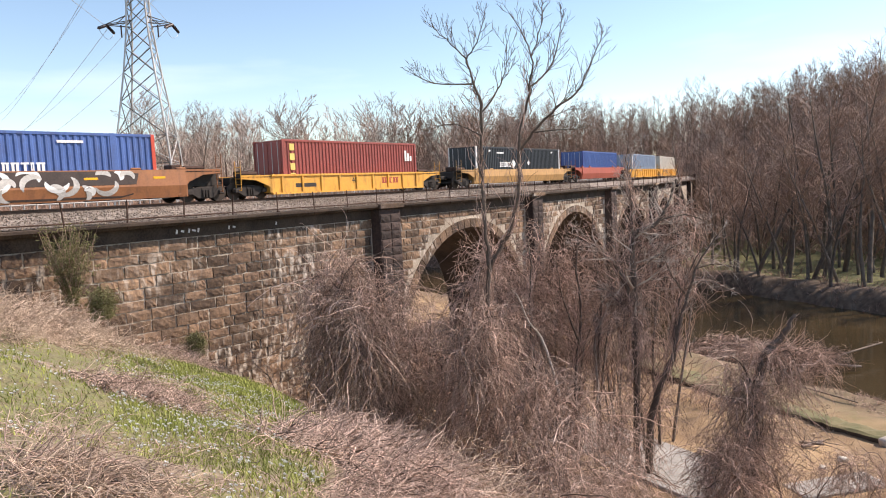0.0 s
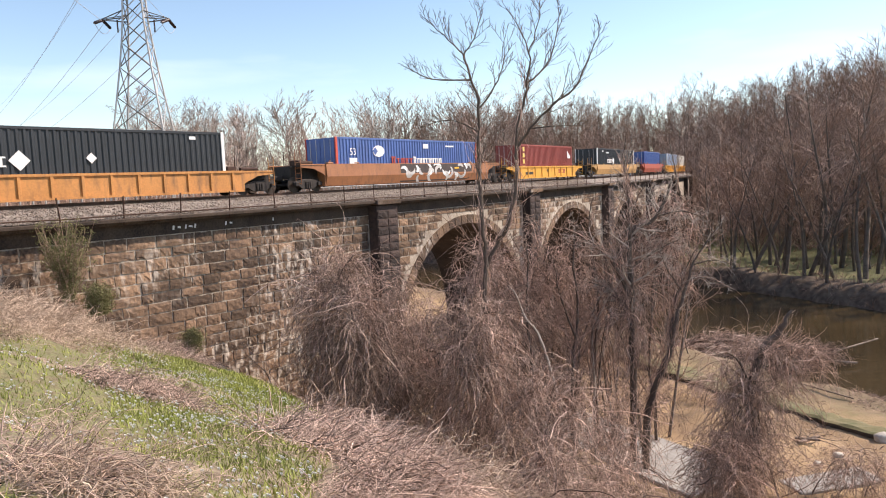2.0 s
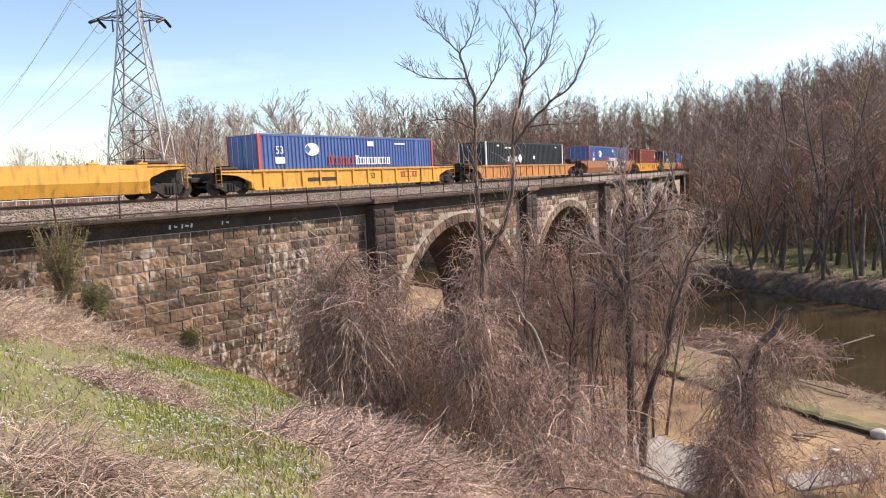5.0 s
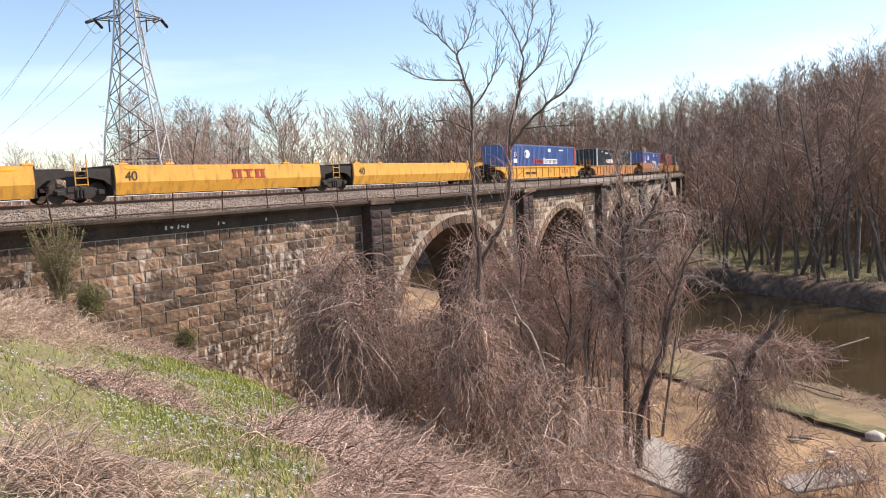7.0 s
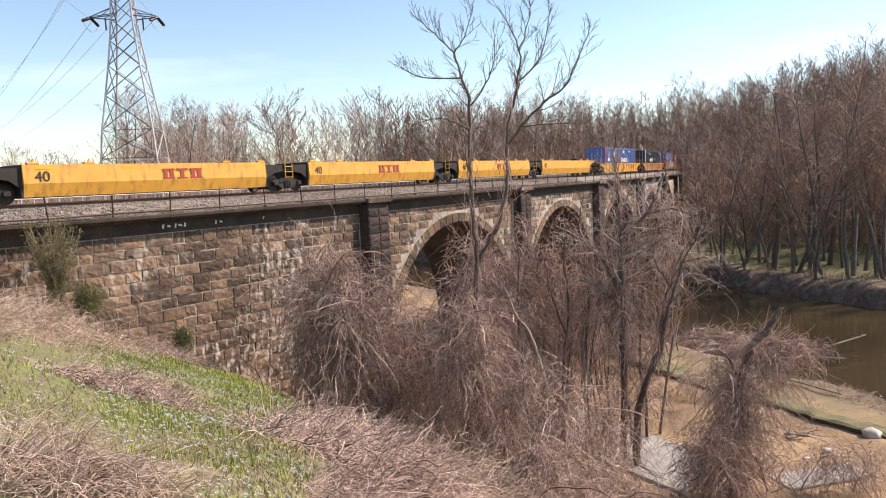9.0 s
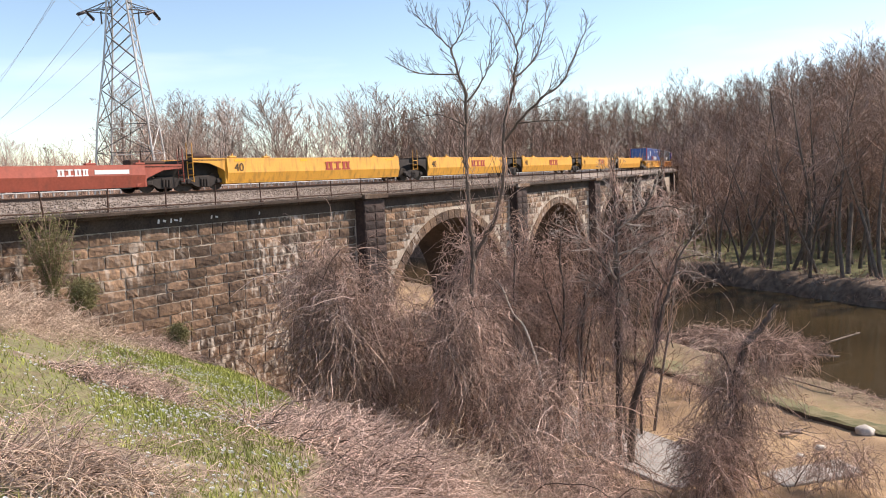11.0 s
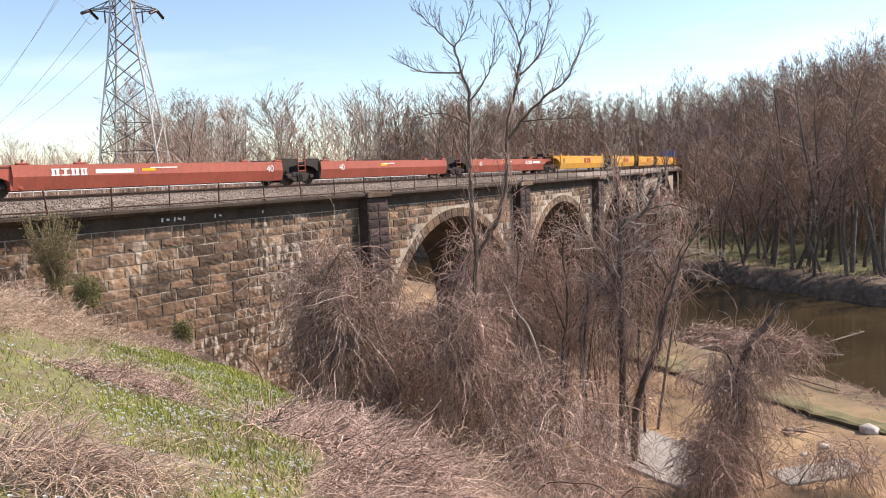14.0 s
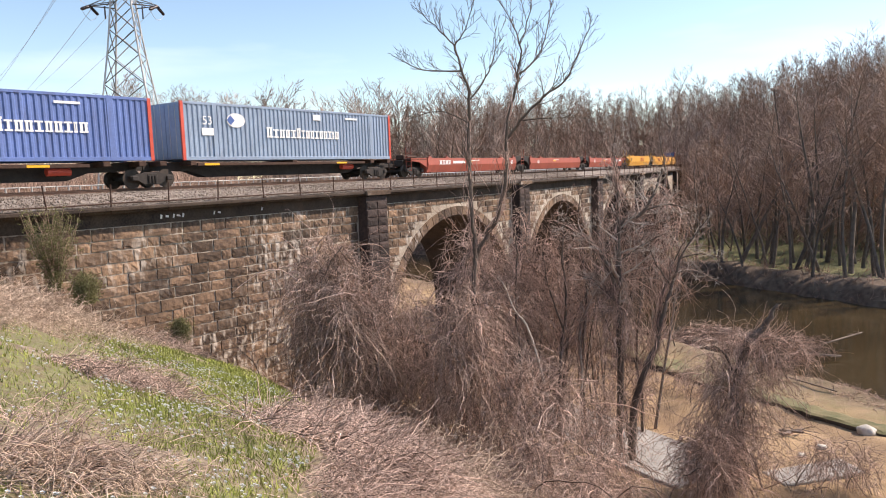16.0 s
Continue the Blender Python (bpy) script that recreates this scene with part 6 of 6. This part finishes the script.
ok &= ~((x < -0.52 * y + 0.3) & (rg.uniform(0, 1, len(x)) < 0.75))
ok &= ~((x < -0.43 * y - 0.6) & (y > 13) & (rg.uniform(0, 1, len(x)) < 0.8))
x, y, zz = x[ok], y[ok], zz[ok]
n = len(x)
st = np.stack([x, y, zz - 0.01], 1)
dr = np.stack([rg.normal(0, .45, n), rg.normal(0, .45, n), np.full(n, 1.0)], 1)
tall = rg.uniform(0.04, 0.13, n) * (0.8 + y / 40)
tip = st + dr * tall[:, None] + rg.normal(0, 0.012, (n, 3))
wv = np.stack([rg.normal(0, 1, n), rg.normal(0, 1, n), np.zeros(n)], 1)
wv *= (0.004 + 0.0005 * y)[:, None] / np.linalg.norm(wv, axis=1, keepdims=True)
co = np.stack([st - wv, st + wv, tip], 1).reshape(-1, 3)
me = bpy.data.meshes.new("grass")
me.vertices.add(3 * n)
me.vertices.foreach_set("co", co.reshape(-1))
me.loops.add(3 * n)
me.loops.foreach_set("vertex_index", np.arange(3 * n, dtype=np.int32))
me.polygons.add(n)
me.polygons.foreach_set("loop_start", np.arange(0, 3 * n, 3, dtype=np.int32))
me.update(calc_edges=True)
me.materials.append(M_GRASS)
tagged(new("grass", me), "short bright spring grass on the slope", "grass", kind="stuff")
k = rg.choice(n, 6500, replace=False)
k = k[(waves(x[k], y[k], 2.6, 12) > -0.1) & (y[k] < 20)]
fl = []
for i in k:
    p = tip[i]
    fl.append((p[0], p[1], p[2] + 0.01, p[0] + 0.004, p[1], p[2] + 0.018, 0.015, 0.018))
tagged(new("flowers", tubes("flowers", fl, M_WHITE, 5)), "tiny white wild flowers in the grass", "flowers", kind="stuff")


# green shrub on top of the slope by the wall
def shrub(x, y, z, hgt, rad, seed, label):
    rg = np.random.default_rng(seed)
    t = thing("shrub", label, "shrub", m=pose(x, y, z))
    m = 150
    a = rg.uniform(0, 2 * math.pi, m)
    d = np.stack([np.cos(a) * 0.07, np.sin(a) * 0.07, np.ones(m)], 1)
    sg = strands(np.zeros((m, 3)), d, rg.uniform(0.5, 1, m) * hgt, 6, 0.0, 0.11, 0.012, seed)
    o = new("stem", tubes("stem", sg, M_TWIG, 4))
    o.parent = t
    pick = sg[rg.integers(0, len(sg), 9000)]
    p = pick[:, 3:6] + rg.normal(0, rad * 0.2, (len(pick), 3))
    p = p[p[:, 2] > 0.3]
    q = p + rg.normal(0, 0.045, p.shape)
    leaf = np.concatenate([p, q, np.full((len(p), 1), 0.017), np.full((len(p), 1), 0.004)], 1)
    o = new("foliage", tubes("foliage", leaf, M_SHRUB, 3))
    o.parent = t
    return t


shrub(-14.7, 27.6, -4.1, 3.7, 0.36, 51, "olive green upright shrub against the wall")
shrub(-13.7, 27.9, -4.7, 1.4, 0.8, 52, "low olive shrub beside the wall")
shrub(-11.0, 30.5, -7.0, 1.3, 0.5, 53, "small green shrub at the wall foot")

# ---------------- river flat ----------------
M_LEDGE = mat("dark_wet_earth", (0.07, 0.055, 0.042), 0.9, 0, 0.4, 1.0, 12, 0.6, space="World")
M_TURF = mat("mossy_turf", (0.10, 0.11, 0.04), 0.95, 0, 0.4, 0.9, 9, 1.0, other=(0.24, 0.19, 0.10), space="World")
M_ROCK = mat("pale_boulder", (0.55, 0.50, 0.43), 0.9, 0, 0.25, 3, 20, 0.5)
M_LOG = mat("grey_driftwood", (0.25, 0.19, 0.15), 0.95, 0, 0.35, 2, 20, 0.5)


def ledge():
    """A low turf-topped ledge with an undercut dark edge between sand and river."""
    n = 60
    secs, tops = [], []
    for i in range(n + 1):
        f = i / n
        w = 0.35 * math.sin(f * 9) + 0.2 * math.sin(f * 23) + 0.12 * math.sin(i * 2.6) + 0.08 * math.sin(i * 4.1)
        px, py = 12.0 + 17.0 * f, 67.3 - 33.0 * f
        ox, oy = 0.889, 0.458
        z = -16.15 - 0.25 * f
        wd = 3.6 + 0.5 * math.sin(f * 7)
        def at(o, zz):
            return (px + ox * (o + w), py + oy * (o + w), zz)
        secs.append([at(0.12, z - 0.5), at(0.0, z + 0.30)])
        tops.append([at(0.0, z + 0.30), at(0.25, z + 0.40 + 0.05 * math.sin(i * 1.7)), at(wd * 0.5, z + 0.30 + 0.06 * math.sin(i * 2.3)), at(wd * 0.85, z - 0.1 + 0.08 * math.sin(i * 1.3)), at(wd + 0.6, z - 1.6)])
    t = thing("river_ledge", "low turf-topped earth ledge beside the river", "bank", kind="structure")
    for nm, sc_, m in (("edge", secs, M_LEDGE), ("turf", tops, M_TURF)):
        me = strip_mesh(nm, sc_, m)
        o = new(nm, me)
        o.parent = t


ledge()
bm = bmesh.new()
for a, b, w, z in (((7.0, 47.5), (10.2, 42.2), 2.4, -16.08), ((10.6, 41.6), (14.4, 35.6), 2.6, -16.12), ((17.6, 35.2), (22.6, 36.4), 0.9, -16.27)):
    ang = math.degrees(math.atan2(b[1] - a[1], b[0] - a[0]))
    ln = math.hypot(b[0] - a[0], b[1] - a[1])
    box(bm, 0, ln, -w, w, -0.5, 0.0, 0.05, m=pose(a[0], a[1], z, 0, 0, ang))
tagged(new("concrete_slab", mesh_of("concrete_slab", bm, M_CONCRETE)), "pale old concrete slab lying on the sand", "slab")


def boulder(x, y, r, seed, m, label):
    bm = bmesh.new()
    bmesh.ops.create_icosphere(bm, subdivisions=3, radius=r)
    for q in bm.verts:
        q.co *= 1 + 0.25 * noise.noise(q.co * 1.6 / r + Vector((seed, 0, 0))) + 0.08 * noise.noise(q.co * 5 / r)
        q.co.z *= 0.65
    me = mesh_of("boulder", bm, m)
    me.shade_smooth()
    o = tagged(new("boulder", me), label, "rock", "loose rocks on the flat")
    o.location = (x, y, gz1(x, y) + r * 0.3)


boulder(26.0, 40.6, 0.55, 1, M_ROCK, "pale rounded boulder on the sand")
boulder(22.1, 38.6, 0.28, 2, M_ROCK, "pale boulder on the sand")
boulder(27.5, 64.0, 0.6, 3, M_LOG, "dark rock at the water's edge")
boulder(20.6, 38.0, 0.22, 4, M_ROCK, "small pale rock on the sand")


def log(pts, r, seed, label):
    """A washed-up trunk with a few broken branches."""
    rg = random.Random(seed)
    P = [Vector(p) for p in pts]
    o0 = P[0]
    t = thing("driftwood", label, "driftwood", "driftwood on the bank", m=pose(*o0))
    sg, twigs = [], []
    for a, b in zip(P[:-1], P[1:]):
        sg.append((*(a - o0), *(b - o0), r, r * 0.85))
        r *= 0.85
        for k in range(7):
            tw = []
            wander(rg, a.lerp(b, rg.random()) - o0, Vector((rg.gauss(0, 1), rg.gauss(0, 1), rg.uniform(-.1, 1))).normalized(), rg.uniform(.5, 2.0), 4, 0.25, 0, r * 0.35, 0.01, tw)
            twigs.append(tw)
    for nm, rows in [("trunk", sg)] + [("branch", tw) for tw in twigs]:
        o = new(nm, tubes(nm, rows, M_LOG, 6))
        o.parent = t


log([(20.8, 40.6, -16.1), (22.4, 41.2, -16.05)], 0.11, 1, "charred driftwood on the sand")
log([(21.0, 41.3, -16.1), (22.0, 40.4, -15.95)], 0.09, 2, "charred driftwood on the sand")
log([(23.5, 70.0, -16.9), (28.0, 66.6, -16.2), (32.0, 65.2, -16.6)], 0.16, 8, "bark-stripped trunk across the brush heap")
log([(25.0, 66.0, -16.7), (30.0, 69.0, -16.2)], 0.12, 9, "grey trunk in the brush heap")
log([(30.5, 60.5, -17.2), (34.5, 62.0, -16.6), (41.0, 65.3, -16.3)], 0.11, 3, "fallen tree lying out over the river")
log([(28.6, 58.9, -17.2), (33.0, 61.5, -17.0), (36.5, 61.0, -17.3)], 0.14, 4, "waterlogged trunk in the shallows")
log([(24.0, 63.0, -16.6), (28.5, 66.0, -16.9)], 0.13, 5, "driftwood trunk at the water's edge")
log([(58.0, 104.0, -16.9), (65.0, 103.0, -16.6), (73.0, 100.0, -16.4)], 0.25, 6, "bleached fallen trunk by the far bank")
log([(26.5, 52.0, -16.0), (28.5, 48.0, -16.1)], 0.06, 7, "bleached driftwood on the turf")

# ---------------- masonry stones ----------------
def stone_mesh(L, H, out, seed):
    """A rock-faced block: chamfered edges round a rough bulging face. Local x along, y outward, z up."""
    rg = random.Random(seed)
    g = 0.034
    nx, nz = 6, 4
    vs, fs = [], []
    for k in range(nz):
        for i in range(nx):
            edge = i in (0, nx - 1) or k in (0, nz - 1)
            px = -L / 2 + g + (L - 2 * g) * i / (nx - 1) + (0 if edge else rg.uniform(-.04, .04))
            pz = -H / 2 + g + (H - 2 * g) * k / (nz - 1) + (0 if edge else rg.uniform(-.025, .025))
            if edge:
                px += rg.uniform(-.022, .022)
                pz += rg.uniform(-.022, .022)
            vs.append((px, (rg.uniform(0.35, 0.7) if edge else rg.uniform(0.6, 1.3)) * out, pz))
    for k in range(nz - 1):
        for i in range(nx - 1):
            a = k * nx + i
            fs.append((a, a + nx, a + nx + 1, a + 1))
    ring = list(range(nx)) + [k * nx + nx - 1 for k in range(1, nz)] + [(nz - 1) * nx + i for i in range(nx - 2, -1, -1)] + [k * nx for k in range(nz - 2, 0, -1)]
    b0 = len(vs)
    for i in ring:
        vs.append((vs[i][0], -0.06, vs[i][2]))
    for j in range(len(ring)):
        k = (j + 1) % len(ring)
        fs.append((ring[j], ring[k], b0 + k, b0 + j))
    me = bpy.data.meshes.new("stone")
    me.from_pydata(vs, [], fs)
    me.materials.append(M_STONE)
    me.update()
    return me


STONES = {}


def stone(L, H, out, rg):
    key = (round(L * 5) / 5, round(H, 2), rg.randrange(4))
    if key not in STONES:
        STONES[key] = stone_mesh(key[0], key[1], out, int(key[0] * 50 + key[1] * 700 + key[2] * 37))
    return STONES[key]


def lay_courses(parent, s0, s1, z_top, z_low, face, step, rg, limit, joined, low_at=None):
    """Courses of blocks on a face that follows the curve; near ones are objects, the rest go into joined."""
    z = z_top
    made = 0
    while z > z_low:
        H = step * rg.choice((0.9, 1.0, 1.0, 1.12))
        s = s0 + rg.uniform(-0.6, 0)
        while s < s1 - 0.25:
            L = round(rg.uniform(0.6, 1.5) * 5) / 5
            if s + L > s1:
                L = max(0.2, math.floor((s1 - s) * 5) / 5)
            c, zc = s + L / 2, z - H / 2
            if s >= s0 - 0.6 and (low_at is None or low_at(c, zc, L, H)):
                p = on_track(c, face, zc)
                m = pose(p.x, p.y, p.z, 0, 0, heading(c) + 180)
                me = stone(L, H, 0.062, rg)
                if made < limit:
                    o = new("stone", me)
                    o.parent = parent
                    o.matrix_basis = m @ pose(0, rg.uniform(-0.02, 0.03), 0)
                    made += 1
                else:
                    joined.append((me, m))
            s += L
        z -= H


def join(name, items, parent, material, label, category):
    if not items:
        return
    vs, fs, b = [], [], 0
    for me, m in items:
        n = len(me.vertices)
        co = np.empty(n * 3)
        me.vertices.foreach_get("co", co)
        a = np.array(m)
        vs.append(co.reshape(-1, 3) @ a[:3, :3].T + a[:3, 3])
        fs += [tuple(b + i for i in p.vertices) for p in me.polygons]
        b += n
    me = bpy.data.meshes.new(name)
    me.from_pydata(np.concatenate(vs).tolist(), [], fs)
    me.materials.append(material)
    o = tagged(new(name, me), label, "", "", "stuff")
    o.parent = parent


rg = random.Random(9)
rest = []


def above_slope(c, zc, L, H):
    p = on_track(c, FACE)
    return zc + H > gz1(p.x, p.y) - 0.3


lay_courses(wall, -27.4, -4.6, TOP_Z - 0.60, -13.6, FACE, 0.51, rg, 300, rest, above_slope)
join("far_stones", rest, wall, M_STONE, "rough granite blocks lower on the wall", "stones")
# plain band under the coping, coloured dark to paint in the coping's shadow
band = strip_mesh("string_course", [[on_track(s, FACE + o, z) for o, z in ((-0.05, TOP_Z - 0.59), (0.03, TOP_Z - 0.59), (0.03, TOP_Z - 0.004), (-0.05, TOP_Z - 0.004))] for s in SS], M_CAP, True)
tagged(new("trim_shade_band", band), "stained stone band with the coping's shadow put into its colour", "trim", kind="structure")


band_ob = bpy.data.objects["trim_shade_band"]
for s_, w_, h_ in ((-18.1, 0.10, 0.20), (-17.8, 0.16, 0.10), (-17.45, 0.08, 0.2), (-17.2, 0.2, 0.09), (-16.95, 0.10, 0.2), (-15.2, 0.08, 0.18), (-14.9, 0.16, 0.09), (-12.2, 0.08, 0.16)):
    q_ = on_track(s_, FACE + 0.032, TOP_Z - 0.30)
    bm = box(bmesh.new(), -w_ / 2, w_ / 2, -0.006, 0.006, -h_ / 2, h_ / 2, 0, pose(q_.x, q_.y, q_.z, 0, 12, heading(s_)))
    part("painted_mark", bm, M_WHITE, band_ob, "worn white paint mark")


def solid(c, zc, L, H):
    """True where a block lies on masonry and not in an arch or its ring."""
    for p in PIERS[:-1]:
        a = p + 10.2
        for q in (c - L / 2, c, c + L / 2):
            for zz in (zc - H / 2, zc + H / 2):
                if zz > SPRING_Z:
                    if math.hypot(q - a, zz - SPRING_Z) < ARCH_R + 0.62:
                        return False
                elif abs(q - a) < ARCH_R:
                    return False
    return True


rest = []
lay_courses(viaduct, -2.6, 57, TOP_Z - 0.60, -15.5, FACE, 0.50, rg, 290, rest, lambda c, z, L, H: solid(c, z, L, H) and not any(abs(c - p) < 1.0 + L / 2 - 0.05 for p in PIERS))
join("far_stones", rest, viaduct, M_STONE, "rough granite blocks further along the viaduct", "stones")
# ring stones round the nearest arches
for p in PIERS[:4]:
    a = p + 10.2
    nv = 34
    for i in range(nv):
        t0, t1 = math.pi * (i + 0.04) / nv, math.pi * (i + 0.96) / nv
        bm = bmesh.new()
        v0 = []
        for o in (FACE - 0.5, FACE + 0.07 + rg.uniform(-.015, .015)):
            for t, r in ((t0, ARCH_R - 0.02), (t1, ARCH_R - 0.02), (t1, ARCH_R + 0.62), (t0, ARCH_R + 0.62)):
                v0.append(bm.verts.new(on_track(a - r * math.cos(t), o, SPRING_Z + r * math.sin(t))))
        bm.faces.new(v0[4:])
        for j in range(4):
            k = (j + 1) % 4
            bm.faces.new((v0[j], v0[k], v0[4 + k], v0[4 + j]))
        bmesh.ops.recalc_face_normals(bm, faces=bm.faces)
        part("ring_stone", bm, M_STONE, viaduct)
# pilaster blocks and caps
DARK_BLOCKS = {}


def blackish(L, H, rg):
    """One of four near-black blocks for the pilasters."""
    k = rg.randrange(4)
    if k not in DARK_BLOCKS:
        DARK_BLOCKS[k] = stone_mesh(L, H, 0.055, 90 + k)
        DARK_BLOCKS[k].materials[0] = M_DARKSTONE
    return DARK_BLOCKS[k]


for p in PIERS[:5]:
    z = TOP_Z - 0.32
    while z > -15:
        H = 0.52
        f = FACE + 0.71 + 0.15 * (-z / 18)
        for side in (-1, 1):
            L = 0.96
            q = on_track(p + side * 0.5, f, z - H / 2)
            o = new("stone", blackish(L, H - 0.02, rg))
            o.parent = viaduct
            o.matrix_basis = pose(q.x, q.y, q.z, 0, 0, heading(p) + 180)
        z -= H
    bm = bmesh.new()
    box(bm, -1.15, 1.15, -0.3, 0.30, -0.30, 0.0, 0.03)
    q = on_track(p, FACE + 0.66, -0.70)
    o = part("pier_cap", bm, M_STONE, viaduct, "weathered cap stone")
    o.matrix_basis = pose(q.x, q.y, q.z, 0, 0, heading(p))

# swirls sprayed on the brown car, over a dark patch
def on_side(z):
    return -1.30 - 0.16 * (z - 0.30) / 0.56 if z < 0.86 else -1.46 + 0.06 * (z - 0.86) / 0.76


def sprayed(name, rows, lift, material, label):
    bm = bmesh.new()
    prev = None
    for (xa, za), (xb, zb) in rows:
        cur = [bm.verts.new((x, on_side(min(max(z, 0.34), 1.58)) - lift, min(max(z, 0.34), 1.58))) for x, z in ((xa, za), ((xa + xb) / 2, (za + zb) / 2), (xb, zb))]
        if prev:
            for j in range(2):
                bm.faces.new((prev[j], cur[j], cur[j + 1], prev[j + 1]))
        prev = cur
    bmesh.ops.recalc_face_normals(bm, faces=bm.faces)
    part(name, bm, material, GRAFFITI_CAR, label)


M_SPRAYDK = mat("dark_sprayed_paint", (0.045, 0.028, 0.022), 0.6, 0, 0.4, 2, 14, 0)
M_SPRAYLT = mat("silver_grey_sprayed_paint", (0.50, 0.48, 0.45), 0.6, 0, 0.3, 2, 14, 0)
rg = random.Random(3)
sprayed("sprayed_patch", [((x, 0.36), (x, 1.57)) for x in (-2.2, -1.0, 0.5, 2.0, 3.6, 5.2, 6.0)] + [((6.6, 0.5), (6.9, 1.45))], 0.006, M_SPRAYDK, "dark sprayed paint patch")
for i in range(20):
    x0, z0 = -1.7 + 0.42 * i + rg.uniform(-.2, .2), rg.uniform(0.6, 1.3)
    turn, r, bend = rg.uniform(0, 6.28), rg.uniform(0.25, 0.6), rg.choice((0.2, 0.32, -0.28))
    rows = []
    for k in range(11):
        t = turn + k * bend
        w = 0.12 * math.sin(math.pi * k / 10) ** 0.7 + 0.02
        rr = r * (1.0 - 0.03 * k)
        rows.append(((x0 + (rr - w) * math.cos(t), z0 + 0.85 * (rr - w) * math.sin(t)), (x0 + (rr + w) * math.cos(t), z0 + 0.85 * (rr + w) * math.sin(t))))
    sprayed("sprayed_swirl", rows, 0.010 + 0.0004 * i, M_SPRAYLT if i % 3 else M_WHITE, "pale sprayed swirl")
for x in (4.4, 7.6):
    plate(x, x + 0.6, -1.44, 1.2, 1.3, M_REFLECT, GRAFFITI_CAR, "reflector")

# ---------------- what moves ----------------
def motions():
    """The whole train rolls along the curve at one steady speed."""
    for ob, s0, z in TRAIN:
        rows = []
        for i in range(0, 33):
            t = i * 0.5
            s = s0 + SPEED * t
            p = on_track(s, 0, z)
            rows.append((t, pose(p.x, p.y, p.z, 0, 0, heading(s))))
        walk(ob, rows)


motions()
